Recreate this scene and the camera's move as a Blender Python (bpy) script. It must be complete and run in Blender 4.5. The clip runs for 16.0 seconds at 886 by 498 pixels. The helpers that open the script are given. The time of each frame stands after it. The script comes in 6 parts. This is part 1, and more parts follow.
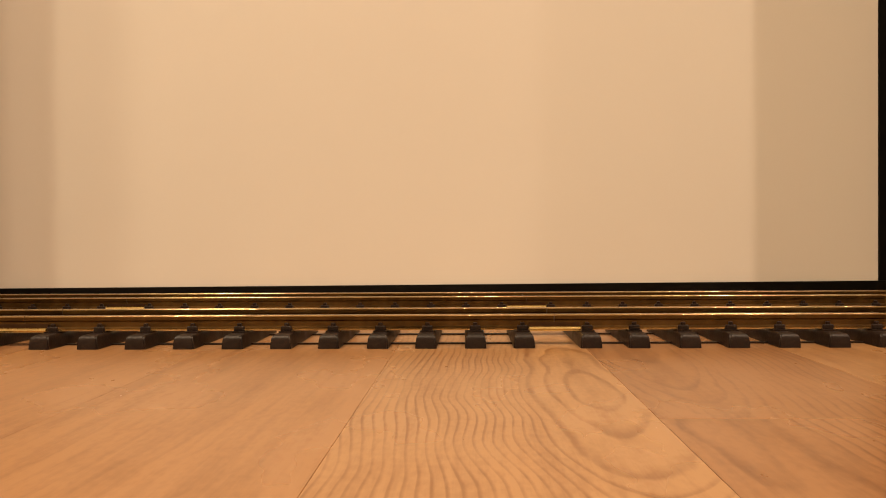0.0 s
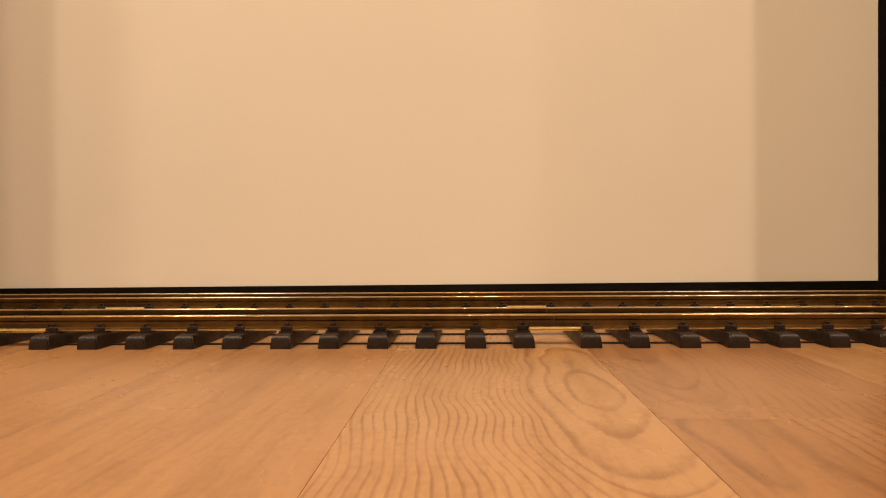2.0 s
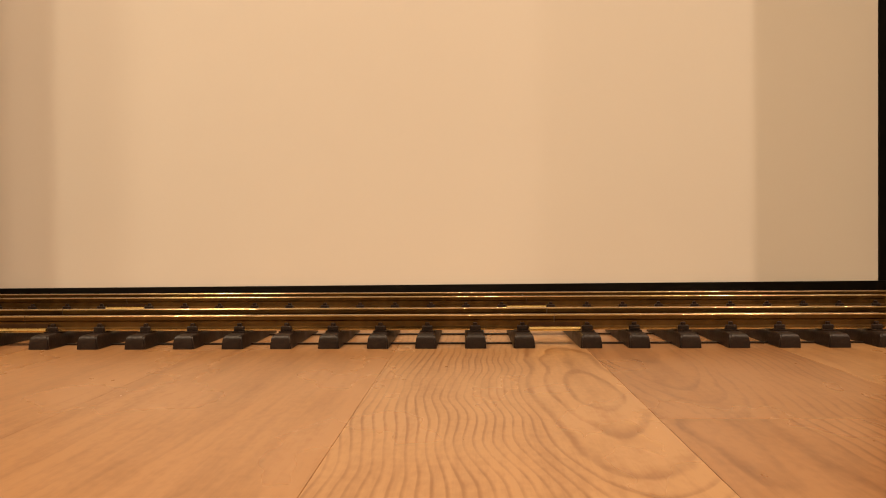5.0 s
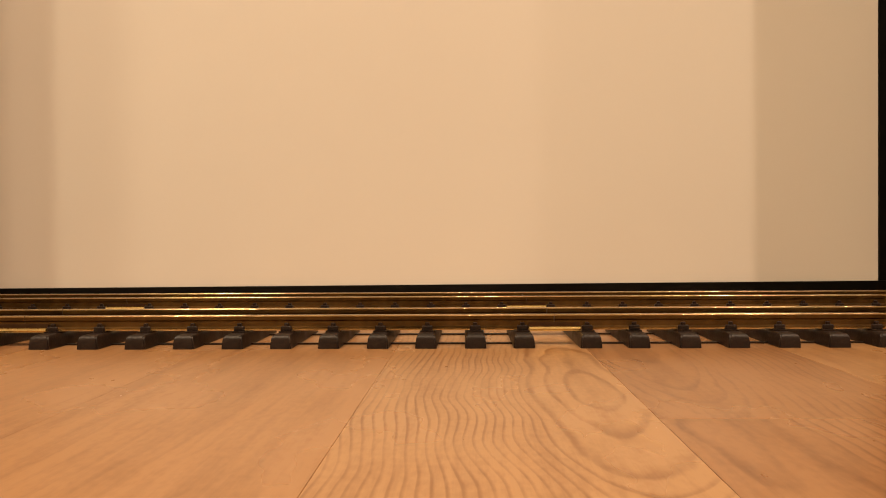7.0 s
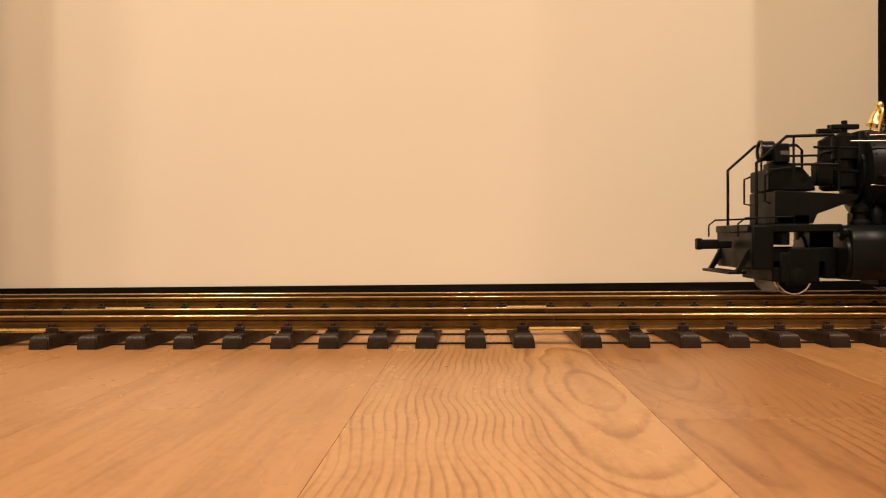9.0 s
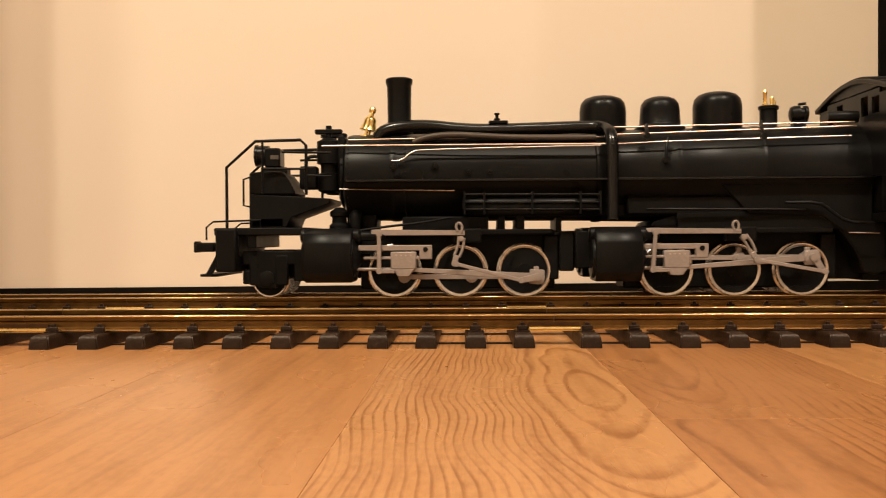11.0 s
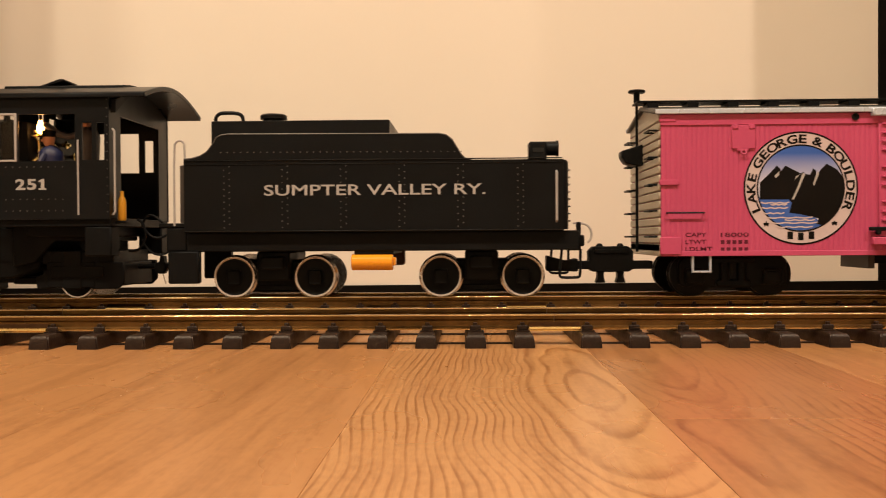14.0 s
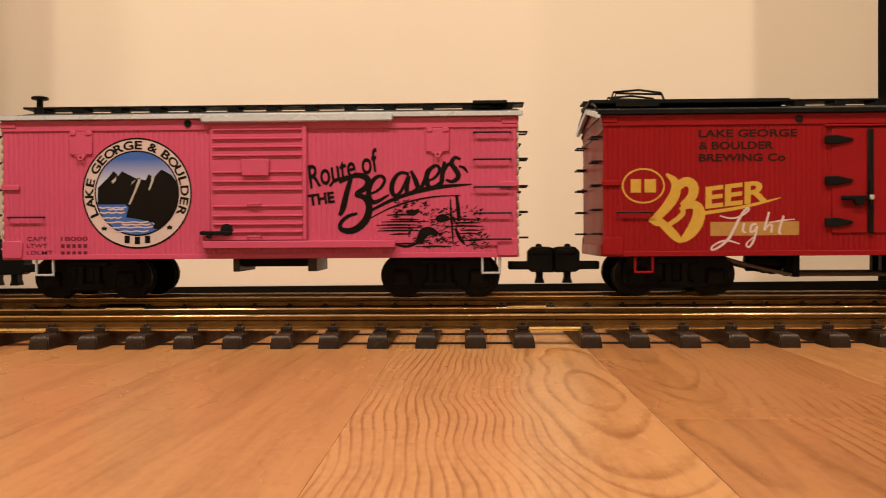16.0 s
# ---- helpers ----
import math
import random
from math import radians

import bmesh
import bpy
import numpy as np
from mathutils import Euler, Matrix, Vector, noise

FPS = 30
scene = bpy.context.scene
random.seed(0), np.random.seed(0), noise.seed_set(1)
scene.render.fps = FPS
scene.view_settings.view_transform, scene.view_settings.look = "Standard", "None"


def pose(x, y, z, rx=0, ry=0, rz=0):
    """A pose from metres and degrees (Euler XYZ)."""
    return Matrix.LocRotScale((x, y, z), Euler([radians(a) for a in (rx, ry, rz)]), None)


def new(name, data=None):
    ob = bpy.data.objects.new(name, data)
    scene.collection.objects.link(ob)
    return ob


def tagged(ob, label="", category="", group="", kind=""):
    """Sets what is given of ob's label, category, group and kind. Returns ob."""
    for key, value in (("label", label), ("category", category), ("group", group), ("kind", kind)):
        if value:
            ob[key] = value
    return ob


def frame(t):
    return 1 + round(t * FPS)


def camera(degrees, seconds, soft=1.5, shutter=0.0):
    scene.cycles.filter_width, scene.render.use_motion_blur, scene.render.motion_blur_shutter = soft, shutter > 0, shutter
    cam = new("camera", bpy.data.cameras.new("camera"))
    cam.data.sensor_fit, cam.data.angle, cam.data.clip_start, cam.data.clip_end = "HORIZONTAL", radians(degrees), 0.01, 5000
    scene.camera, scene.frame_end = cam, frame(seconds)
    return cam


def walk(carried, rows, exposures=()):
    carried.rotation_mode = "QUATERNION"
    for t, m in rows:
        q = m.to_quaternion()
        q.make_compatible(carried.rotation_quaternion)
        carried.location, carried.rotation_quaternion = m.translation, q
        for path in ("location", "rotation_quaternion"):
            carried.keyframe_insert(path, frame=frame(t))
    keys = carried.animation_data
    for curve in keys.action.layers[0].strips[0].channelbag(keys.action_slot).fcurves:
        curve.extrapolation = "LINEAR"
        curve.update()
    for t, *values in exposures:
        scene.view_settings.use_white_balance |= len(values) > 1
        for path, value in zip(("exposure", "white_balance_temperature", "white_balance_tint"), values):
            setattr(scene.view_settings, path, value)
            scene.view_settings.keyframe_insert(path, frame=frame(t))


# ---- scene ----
MM = 0.001
EYE = 0.0595
cam = camera(51.68, 16.0, soft=1.05, shutter=0.12)
CAM_POSE = pose(0, 0, EYE, 90 - 0.73, 0.36, 1.72)
walk(cam, [(0.0, CAM_POSE), (16.0, CAM_POSE)], exposures=[(0.0, -0.11, 6700, 10), (8.2, -0.11, 6700, 10), (9.6, 0.24, 6550, 10), (10.8, 0.27, 6550, 10), (11.9, 0.42, 6450, 10), (12.6, 0.27, 6450, 10), (14.5, 0.23, 6450, 10), (16.0, 0.20, 6400, 10)])

# ---- light: assumed warm ceiling lamps of the room behind the camera, all unseen ----
world = bpy.data.worlds.new("room_dark")
world.use_nodes = True
world.node_tree.nodes["Background"].inputs[0].default_value = (1.0, 0.8, 0.6, 1)
world.node_tree.nodes["Background"].inputs[1].default_value = 0.02
scene.world = world


def ceiling_lamp(x, y, watts, size, colour):
    data = bpy.data.lights.new("ceiling_lamp", "AREA")
    data.shape, data.size, data.energy, data.color = "DISK", size, watts, colour
    ob = new("ceiling_lamp", data)
    ob.matrix_world = pose(x, y, 2.36)
    return ob


WARM = (1.0, 0.77, 0.515)
ROSE = (1.0, 0.73, 0.53)
ceiling_lamp(0.02, -0.7, 11, 0.10, WARM)
ceiling_lamp(0.80, -0.7, 11, 0.10, WARM)
# these five are added where the stubs' shadow edges make the panel's bands
ceiling_lamp(0.984, -0.7, 28, 0.016, ROSE)
ceiling_lamp(1.298, -0.7, 10, 0.03, ROSE)
ceiling_lamp(-0.827, -0.7, 16, 0.03, WARM)
ceiling_lamp(-0.895, -0.7, 24, 0.024, WARM)
ceiling_lamp(-0.993, -0.7, 18, 0.06, WARM)


# ---- materials ----
def material(name, colour, rough=0.5, metal=0.0, spread=0.08, grain=400.0, stain=18.0, bump=0.0, spec=0.5, coat=0.0, random_part=0.0, tint=(1.0, 1.0, 1.0)):
    """A painted, plastic or metal surface with grain, broad stains and fine relief."""
    m = bpy.data.materials.new(name)
    m.use_nodes = True
    t = m.node_tree
    b = t.nodes["Principled BSDF"]
    n, k = t.nodes.new, t.links.new
    co = n("ShaderNodeTexCoord")
    fine, broad = n("ShaderNodeTexNoise"), n("ShaderNodeTexNoise")
    fine.inputs["Scale"].default_value, broad.inputs["Scale"].default_value = grain, stain
    fine.inputs["Detail"].default_value = broad.inputs["Detail"].default_value = 3
    k(co.outputs["Object"], fine.inputs["Vector"])
    k(co.outputs["Object"], broad.inputs["Vector"])
    mix = n("ShaderNodeMath")
    mix.operation = "ADD"
    k(fine.outputs["Fac"], mix.inputs[0])
    k(broad.outputs["Fac"], mix.inputs[1])
    ramp = n("ShaderNodeMapRange")
    ramp.inputs["From Min"].default_value, ramp.inputs["From Max"].default_value = 0.6, 1.4
    ramp.inputs["To Min"].default_value, ramp.inputs["To Max"].default_value = 1 - spread, 1 + spread
    k(mix.outputs[0], ramp.inputs["Value"])
    value = ramp.outputs[0]
    if random_part:
        info, mul, add = n("ShaderNodeObjectInfo"), n("ShaderNodeMath"), n("ShaderNodeMath")
        mul.operation, add.operation = "MULTIPLY_ADD", "MULTIPLY"
        mul.inputs[1].default_value, mul.inputs[2].default_value = random_part, 1 - random_part / 2
        k(info.outputs["Random"], mul.inputs[0])
        k(mul.outputs[0], add.inputs[0])
        k(value, add.inputs[1])
        value = add.outputs[0]
    hsv = n("ShaderNodeHueSaturation")
    hsv.inputs["Color"].default_value = (*colour, 1)
    k(value, hsv.inputs["Value"])
    k(hsv.outputs[0], b.inputs["Base Color"])
    rr = n("ShaderNodeMapRange")
    rr.inputs["From Min"].default_value, rr.inputs["From Max"].default_value = 0.3, 0.7
    rr.inputs["To Min"].default_value, rr.inputs["To Max"].default_value = rough * 0.8, min(1, rough * 1.2)
    k(broad.outputs["Fac"], rr.inputs["Value"])
    k(rr.outputs[0], b.inputs["Roughness"])
    b.inputs["Metallic"].default_value = metal
    b.inputs["Specular IOR Level"].default_value = spec
    b.inputs["Coat Weight"].default_value = coat
    b.inputs["Specular Tint"].default_value = (*tint, 1)
    if bump:
        bp = n("ShaderNodeBump")
        bp.inputs["Strength"].default_value, bp.inputs["Distance"].default_value = bump, 0.0004
        k(fine.outputs["Fac"], bp.inputs["Height"])
        k(bp.outputs[0], b.inputs["Normal"])
    return m


def wood_material(name, heart, core, spacing, strength, seed, stretch_y=0.17, light=(0.45, 0.255, 0.122), dark=(0.285, 0.14, 0.056), rough=0.26, waver=2.2):
    """Figured laminate: growth rings round a heart (x, y in metres) drawn out along the board, wide inside the core and closer outside it, soft streaks, fine pores, satin lacquer."""
    m = bpy.data.materials.new(name)
    m.use_nodes = True
    t = m.node_tree
    b = t.nodes["Principled BSDF"]
    n, k = t.nodes.new, t.links.new

    def maths(op, a, c=None, d=None):
        q = n("ShaderNodeMath")
        q.operation = op
        for i, v in enumerate((a, c, d)):
            if v is None:
                continue
            if isinstance(v, (int, float)):
                q.inputs[i].default_value = v
            else:
                k(v, q.inputs[i])
        return q.outputs[0]

    def cloud(scale, stretch, detail):
        mp, tx = n("ShaderNodeMapping"), n("ShaderNodeTexNoise")
        mp.inputs["Scale"].default_value = (1, stretch, 1)
        mp.inputs["Location"].default_value = (seed * 3.7, seed * 1.9, seed * 0.7)
        tx.inputs["Scale"].default_value, tx.inputs["Detail"].default_value = scale, detail
        k(geo.outputs["Position"], mp.inputs["Vector"])
        k(mp.outputs[0], tx.inputs["Vector"])
        return tx.outputs["Fac"]

    def span(value, f0, f1, t0, t1):
        q = n("ShaderNodeMapRange")
        q.interpolation_type = "SMOOTHSTEP"
        q.inputs["From Min"].default_value, q.inputs["From Max"].default_value = f0, f1
        q.inputs["To Min"].default_value, q.inputs["To Max"].default_value = t0, t1
        k(value, q.inputs["Value"])
        return q.outputs[0]

    geo, sep = n("ShaderNodeNewGeometry"), n("ShaderNodeSeparateXYZ")
    k(geo.outputs["Position"], sep.inputs[0])
    broad, wiggle, pore, blotch = cloud(17, 0.7, 0.6), cloud(42, 0.5, 1.5), cloud(1500, 0.05, 3), cloud(24, 0.5, 3)
    dx = maths("ADD", sep.outputs["X"], -heart[0])
    dy = maths("MULTIPLY", maths("ADD", sep.outputs["Y"], -heart[1]), stretch_y)
    rad = maths("SQRT", maths("ADD", maths("MULTIPLY", dx, dx), maths("MULTIPLY_ADD", dy, dy, 0.00001)))
    rad = maths("MULTIPLY_ADD", maths("SUBTRACT", broad, 0.5), waver * 0.008, rad)
    outer = maths("MAXIMUM", maths("SUBTRACT", rad, core), 0.0)
    h = maths("ADD", maths("DIVIDE", rad, spacing * 1.9), maths("DIVIDE", outer, spacing * 1.15))
    h = maths("ADD", maths("MULTIPLY_ADD", wiggle, 0.9, h), 0.35)
    saw = maths("FRACT", h)
    # a soft dark line for each ring, sharper on its outer side
    line = maths("MULTIPLY", span(saw, 0.52, 0.86, 0.0, 1.0), span(saw, 0.86, 1.0, 1.0, 0.0))
    fade = span(cloud(30, 0.5, 2), 0.34, 0.66, 0.45, 1.0)
    tone = maths("MULTIPLY", line, 1.05 * strength)
    tone = maths("MULTIPLY", tone, fade)
    tone = maths("MULTIPLY_ADD", maths("SUBTRACT", blotch, 0.5), 0.85, tone)
    tone = maths("MULTIPLY_ADD", maths("SUBTRACT", cloud(60, 0.06, 3), 0.5), 1.35, tone)
    tone = maths("MULTIPLY_ADD", maths("SUBTRACT", cloud(300, 0.05, 3), 0.5), 1.0, tone)
    tone = maths("MULTIPLY_ADD", maths("SUBTRACT", pore, 0.5), 0.45, tone)
    tone = maths("MULTIPLY_ADD", maths("SUBTRACT", cloud(420, 0.45, 3), 0.5), 0.9, tone)
    mix = n("ShaderNodeMix")
    mix.data_type = "RGBA"
    mix.inputs[6].default_value, mix.inputs[7].default_value = (*light, 1), (*dark, 1)
    mix.clamp_factor = True
    k(maths("ADD", tone, 0.14), mix.inputs[0])
    k(mix.outputs[2], b.inputs["Base Color"])
    rr = n("ShaderNodeMapRange")
    rr.inputs["To Min"].default_value, rr.inputs["To Max"].default_value = rough - 0.05, rough + 0.10
    k(blotch, rr.inputs["Value"])
    k(rr.outputs[0], b.inputs["Roughness"])
    b.inputs["Specular IOR Level"].default_value = 0.34
    bp = n("ShaderNodeBump")
    bp.inputs["Strength"].default_value, bp.inputs["Distance"].default_value = 0.10, 0.0002
    k(pore, bp.inputs["Height"])
    k(bp.outputs[0], b.inputs["Normal"])
    return m


def glass_material(name, tint):
    m = bpy.data.materials.new(name)
    m.use_nodes = True
    b = m.node_tree.nodes["Principled BSDF"]
    b.inputs["Base Color"].default_value = (*tint, 1)
    b.inputs["Transmission Weight"].default_value = 1.0
    b.inputs["Roughness"].default_value = 0.03
    b.inputs["IOR"].default_value = 1.3
    return m


def glow_material(name, colour, strength):
    m = bpy.data.materials.new(name)
    m.use_nodes = True
    b = m.node_tree.nodes["Principled BSDF"]
    b.inputs["Base Color"].default_value = (*colour, 1)
    b.inputs["Emission Color"].default_value = (*colour, 1)
    b.inputs["Emission Strength"].default_value = strength
    return m


FLOOR_WOOD = wood_material("maple_laminate", (0.3, -2.0), 0.02, 0.008, 0.35, 1)
FIGURED_WOOD = wood_material("figured_maple_laminate", (0.047, 0.378), 0.026, 0.0042, 0.85, 2, light=(0.447, 0.248, 0.112), dark=(0.268, 0.124, 0.046))
PLAIN_WOODS = [
    wood_material("plain_maple_laminate", (-0.30, 0.9), 0.05, 0.011, 0.22, 3, 0.12, (0.400, 0.206, 0.087), (0.239, 0.109, 0.040)),
    wood_material("soft_maple_laminate", (-0.02, 0.75), 0.03, 0.013, 0.3, 4, 0.15, (0.400, 0.215, 0.092), (0.234, 0.105, 0.039)),
    wood_material("flamed_maple_laminate", (0.085, 0.52), 0.02, 0.0055, 0.55, 5, 0.14, (0.347, 0.172, 0.072), (0.200, 0.087, 0.032)),
    wood_material("rosy_maple_laminate", (0.075, 0.28), 0.03, 0.0060, 0.7, 6, 0.16, (0.347, 0.170, 0.072), (0.195, 0.084, 0.032)),
]
WHITE_PANEL = material("white_lacquer", (0.80, 0.78, 0.73), 0.42, spread=0.02, grain=900, stain=3, bump=0.05)
WALL_PAINT = material("wall_paint", (0.74, 0.70, 0.62), 0.7, spread=0.04, grain=300, stain=2, bump=0.1)
CEILING_PAINT = material("ceiling_paint", (0.8, 0.78, 0.74), 0.8, spread=0.03, grain=300, stain=2)
BLACK_FRAME = material("black_frame", (0.003, 0.003, 0.003), 0.45, spread=0.2, spec=0.15)
BRASS = material("tarnished_brass", (0.115, 0.068, 0.025), 0.38, 1.0, spread=0.35, grain=160, stain=22, bump=0.1)
BRASS_DARK = material("dark_copper_brown_brass", (0.065, 0.032, 0.015), 0.35, 1.0, spread=0.3, grain=160, stain=40)
BRASS_EDGE = material("worn_and_glint_brass", (0.55, 0.42, 0.22), 0.13, 1.0, spread=0.2, grain=160, stain=30)
BRASS_BRIGHT = material("new_brass", (0.92, 0.75, 0.34), 0.26, 1.0, spread=0.12, grain=200, stain=40)
SLEEPER = material("brown_plastic", (0.019, 0.0115, 0.009), 0.38, spread=0.35, grain=700, stain=60, bump=0.5, random_part=0.3, spec=0.24)
BLACK_SATIN = material("black_satin_paint", (0.0056, 0.006, 0.0070), 0.34, spread=0.2, grain=500, stain=30, spec=0.17, tint=(0.72, 0.86, 1.0))
BLACK_MATT = material("black_matt_plastic", (0.0042, 0.0044, 0.0048), 0.5, spread=0.25, grain=600, stain=40, bump=0.15, spec=0.15, tint=(0.75, 0.87, 1.0))
BLACK_GLOSS = material("black_gloss_plastic", (0.0045, 0.005, 0.0058), 0.2, spread=0.2, grain=500, stain=30, spec=0.4, tint=(0.75, 0.87, 1.0))
ROD_GREY = material("silver_grey_plastic", (0.29, 0.275, 0.285), 0.36, 0.25, spread=0.14, grain=500, stain=60, bump=0.1)
STEEL = material("nickel_steel", (0.60, 0.63, 0.68), 0.22, 1.0, spread=0.1, grain=300, stain=60, tint=(0.85, 0.92, 1.0))
PINK = material("pink_plastic", (0.455, 0.066, 0.165), 0.42, spread=0.06, grain=500, stain=25, bump=0.08, spec=0.4)
RED = material("red_plastic", (0.215, 0.0058, 0.010), 0.38, spread=0.08, grain=500, stain=25, bump=0.08, spec=0.16)
SILVER = material("silver_grey_paint", (0.52, 0.63, 0.80), 0.28, 0.4, spread=0.08, grain=400, stain=30)
ROOF_AND_LIT_GREY = material("dark_grey_roof_and_lit_plastic", (0.030, 0.030, 0.032), 0.45, spread=0.2, grain=500, stain=30)
LETTER_GREY = material("grey_letter_print", (0.37, 0.37, 0.385), 0.5, spread=0.1)
# on the black rivets and top bead this grey puts their glint into colour
RIVET_GREY = material("grey_part_and_glint", (0.085, 0.083, 0.08), 0.4, spread=0.25)
COPPER = material("copper_pipe", (0.46, 0.37, 0.335), 0.30, 1.0, spread=0.12)
INK = material("black_print", (0.004, 0.0036, 0.0036), 0.5, spread=0.15, spec=0.12)
FAINT_INK = material("faded_print", (0.10, 0.012, 0.03), 0.5, spread=0.2, spec=0.2)
WHITE_PRINT = material("white_print", (0.52, 0.45, 0.49), 0.5, spread=0.05, spec=0.3)
YELLOW_PRINT = material("yellow_print", (0.47, 0.31, 0.045), 0.45, spread=0.12)
GOLD_BAR_PRINT = material("gold_brown_print", (0.33, 0.19, 0.05), 0.5, spread=0.15)
ORANGE = material("orange_plastic", (0.80, 0.33, 0.02), 0.2, spread=0.1)
FADED_BREWERY = material("faded_dark_print", (0.020, 0.004, 0.004), 0.5, spread=0.3, spec=0.2)
COIL_RED = material("dark_red_plastic", (0.075, 0.012, 0.006), 0.5, spread=0.2)


# ---- mesh helpers, all in millimetres ----
def box(bm, x0, x1, y0, y1, z0, z1, bevel=0.0, segs=1):
    r = bmesh.ops.create_cube(bm, size=1.0, matrix=Matrix.Translation(((x0 + x1) / 2, (y0 + y1) / 2, (z0 + z1) / 2)) @ Matrix.Diagonal((abs(x1 - x0), abs(y1 - y0), abs(z1 - z0), 1)))
    if bevel:
        edges = list({e for v in r["verts"] for e in v.link_edges})
        bmesh.ops.bevel(bm, geom=edges, offset=bevel, segments=segs, affect="EDGES", profile=0.5)
    return bm


def prism(bm, outline, y0, y1, bevel=0.0):
    """An outline of (x, z) pushed from y0 to y1."""
    a = [bm.verts.new((x, y0, z)) for x, z in outline]
    c = [bm.verts.new((x, y1, z)) for x, z in outline]
    n = len(outline)
    faces = [bm.faces.new(a), bm.faces.new(c[::-1])]
    for i in range(n):
        faces.append(bm.faces.new((a[i], c[i], c[(i + 1) % n], a[(i + 1) % n])))
    bmesh.ops.recalc_face_normals(bm, faces=faces)
    if bevel:
        bmesh.ops.bevel(bm, geom=list({e for f in faces for e in f.edges}), offset=bevel, segments=1, affect="EDGES")
    return bm


def prism_x(bm, outline, x0, x1, bevel=0.0):
    """An outline of (y, z) pushed from x0 to x1."""
    a = [bm.verts.new((x0, y, z)) for y, z in outline]
    c = [bm.verts.new((x1, y, z)) for y, z in outline]
    n = len(outline)
    faces = [bm.faces.new(a), bm.faces.new(c[::-1])]
    for i in range(n):
        faces.append(bm.faces.new((a[i], c[i], c[(i + 1) % n], a[(i + 1) % n])))
    bmesh.ops.recalc_face_normals(bm, faces=faces)
    if bevel:
        bmesh.ops.bevel(bm, geom=list({e for f in faces for e in f.edges}), offset=bevel, segments=1, affect="EDGES")
    return bm


def lathe(bm, profile, centre, axis="z", segs=28):
    """A turned body: profile of (radius, height along the axis), from centre."""
    rings = []
    for r, h in profile:
        ring = []
        for i in range(segs):
            a = 2 * math.pi * i / segs
            u, w = max(r, 0.01) * math.cos(a), max(r, 0.01) * math.sin(a)
            off = {"z": (u, w, h), "x": (h, u, w), "y": (u, h, w)}[axis]
            ring.append(bm.verts.new(Vector(centre) + Vector(off)))
        rings.append(ring)
    faces = []
    for p, q in zip(rings, rings[1:]):
        for i in range(segs):
            faces.append(bm.faces.new((p[i], p[(i + 1) % segs], q[(i + 1) % segs], q[i])))
    faces.append(bm.faces.new(rings[0]))
    faces.append(bm.faces.new(rings[-1]))
    bmesh.ops.recalc_face_normals(bm, faces=faces)
    return bm


def rod(bm, a, c, r, segs=10):
    a, c = Vector(a), Vector(c)
    d = c - a
    m = Matrix.Translation((a + c) / 2) @ d.to_track_quat("Z", "Y").to_matrix().to_4x4()
    bmesh.ops.create_cone(bm, cap_ends=True, segments=segs, radius1=r, radius2=r, depth=d.length, matrix=m)
    return bm


def tube(bm, points, r, segs=10, smooth=0):
    """A round bar along points; smooth adds bends between them."""
    pts = [Vector(q) for q in points]
    for _ in range(smooth):
        out = [pts[0]]
        for p, q in zip(pts, pts[1:]):
            out += [p * 0.75 + q * 0.25, p * 0.25 + q * 0.75]
        pts = out + [pts[-1]]
    rings = []
    ref = None
    for i, p in enumerate(pts):
        d = (pts[min(i + 1, len(pts) - 1)] - pts[max(i - 1, 0)]).normalized()
        if ref is None:
            ref = Vector((0, 0, 1)) if abs(d.z) < 0.8 else Vector((0, 1, 0))
        side = d.cross(ref).normalized()
        ref = side.cross(d).normalized()
        rings.append([bm.verts.new(p + r * (math.cos(2 * math.pi * j / segs) * side + math.sin(2 * math.pi * j / segs) * ref)) for j in range(segs)])
    faces = []
    for p, q in zip(rings, rings[1:]):
        for j in range(segs):
            faces.append(bm.faces.new((p[j], p[(j + 1) % segs], q[(j + 1) % segs], q[j])))
    faces += [bm.faces.new(rings[0]), bm.faces.new(rings[-1])]
    bmesh.ops.recalc_face_normals(bm, faces=faces)
    return bm


def B():
    return bmesh.new()


def part(name, bm, mat, parent, label="", smooth=40):
    """Links a mesh built in millimetres as one object under a thing or part."""
    me = bpy.data.meshes.new(name)
    bmesh.ops.scale(bm, vec=(MM, MM, MM), verts=bm.verts)
    for f in bm.faces:
        f.smooth = True
    bm.to_mesh(me)
    bm.free()
    me.materials.append(mat)
    me.set_sharp_from_angle(angle=radians(smooth))
    ob = new(name, me)
    ob.parent = parent
    if label:
        tagged(ob, label)
    return ob


def share(name, ob, parent, x=0.0, y=0.0, z=0.0, turn=0.0):
    """One more object on the mesh of ob, at millimetres."""
    o = new(name, ob.data)
    o.parent = parent
    o.matrix_basis = pose(x * MM, y * MM, z * MM, 0, 0, turn)
    return o


def thing(name, label, category, group="", kind="", at=(0, 0, 0)):
    ob = new(name)
    ob.empty_display_size = 0.02
    ob.location = at
    return tagged(ob, label, category, group, kind)


def slab(name, x0, x1, y0, y1, z0, z1, mat, label, category):
    """A plain piece of the setting, in metres."""
    ob = part(name, box(B(), x0 * 1000, x1 * 1000, y0 * 1000, y1 * 1000, z0 * 1000, z1 * 1000), mat, None)
    return tagged(ob, label, category, kind="structure")


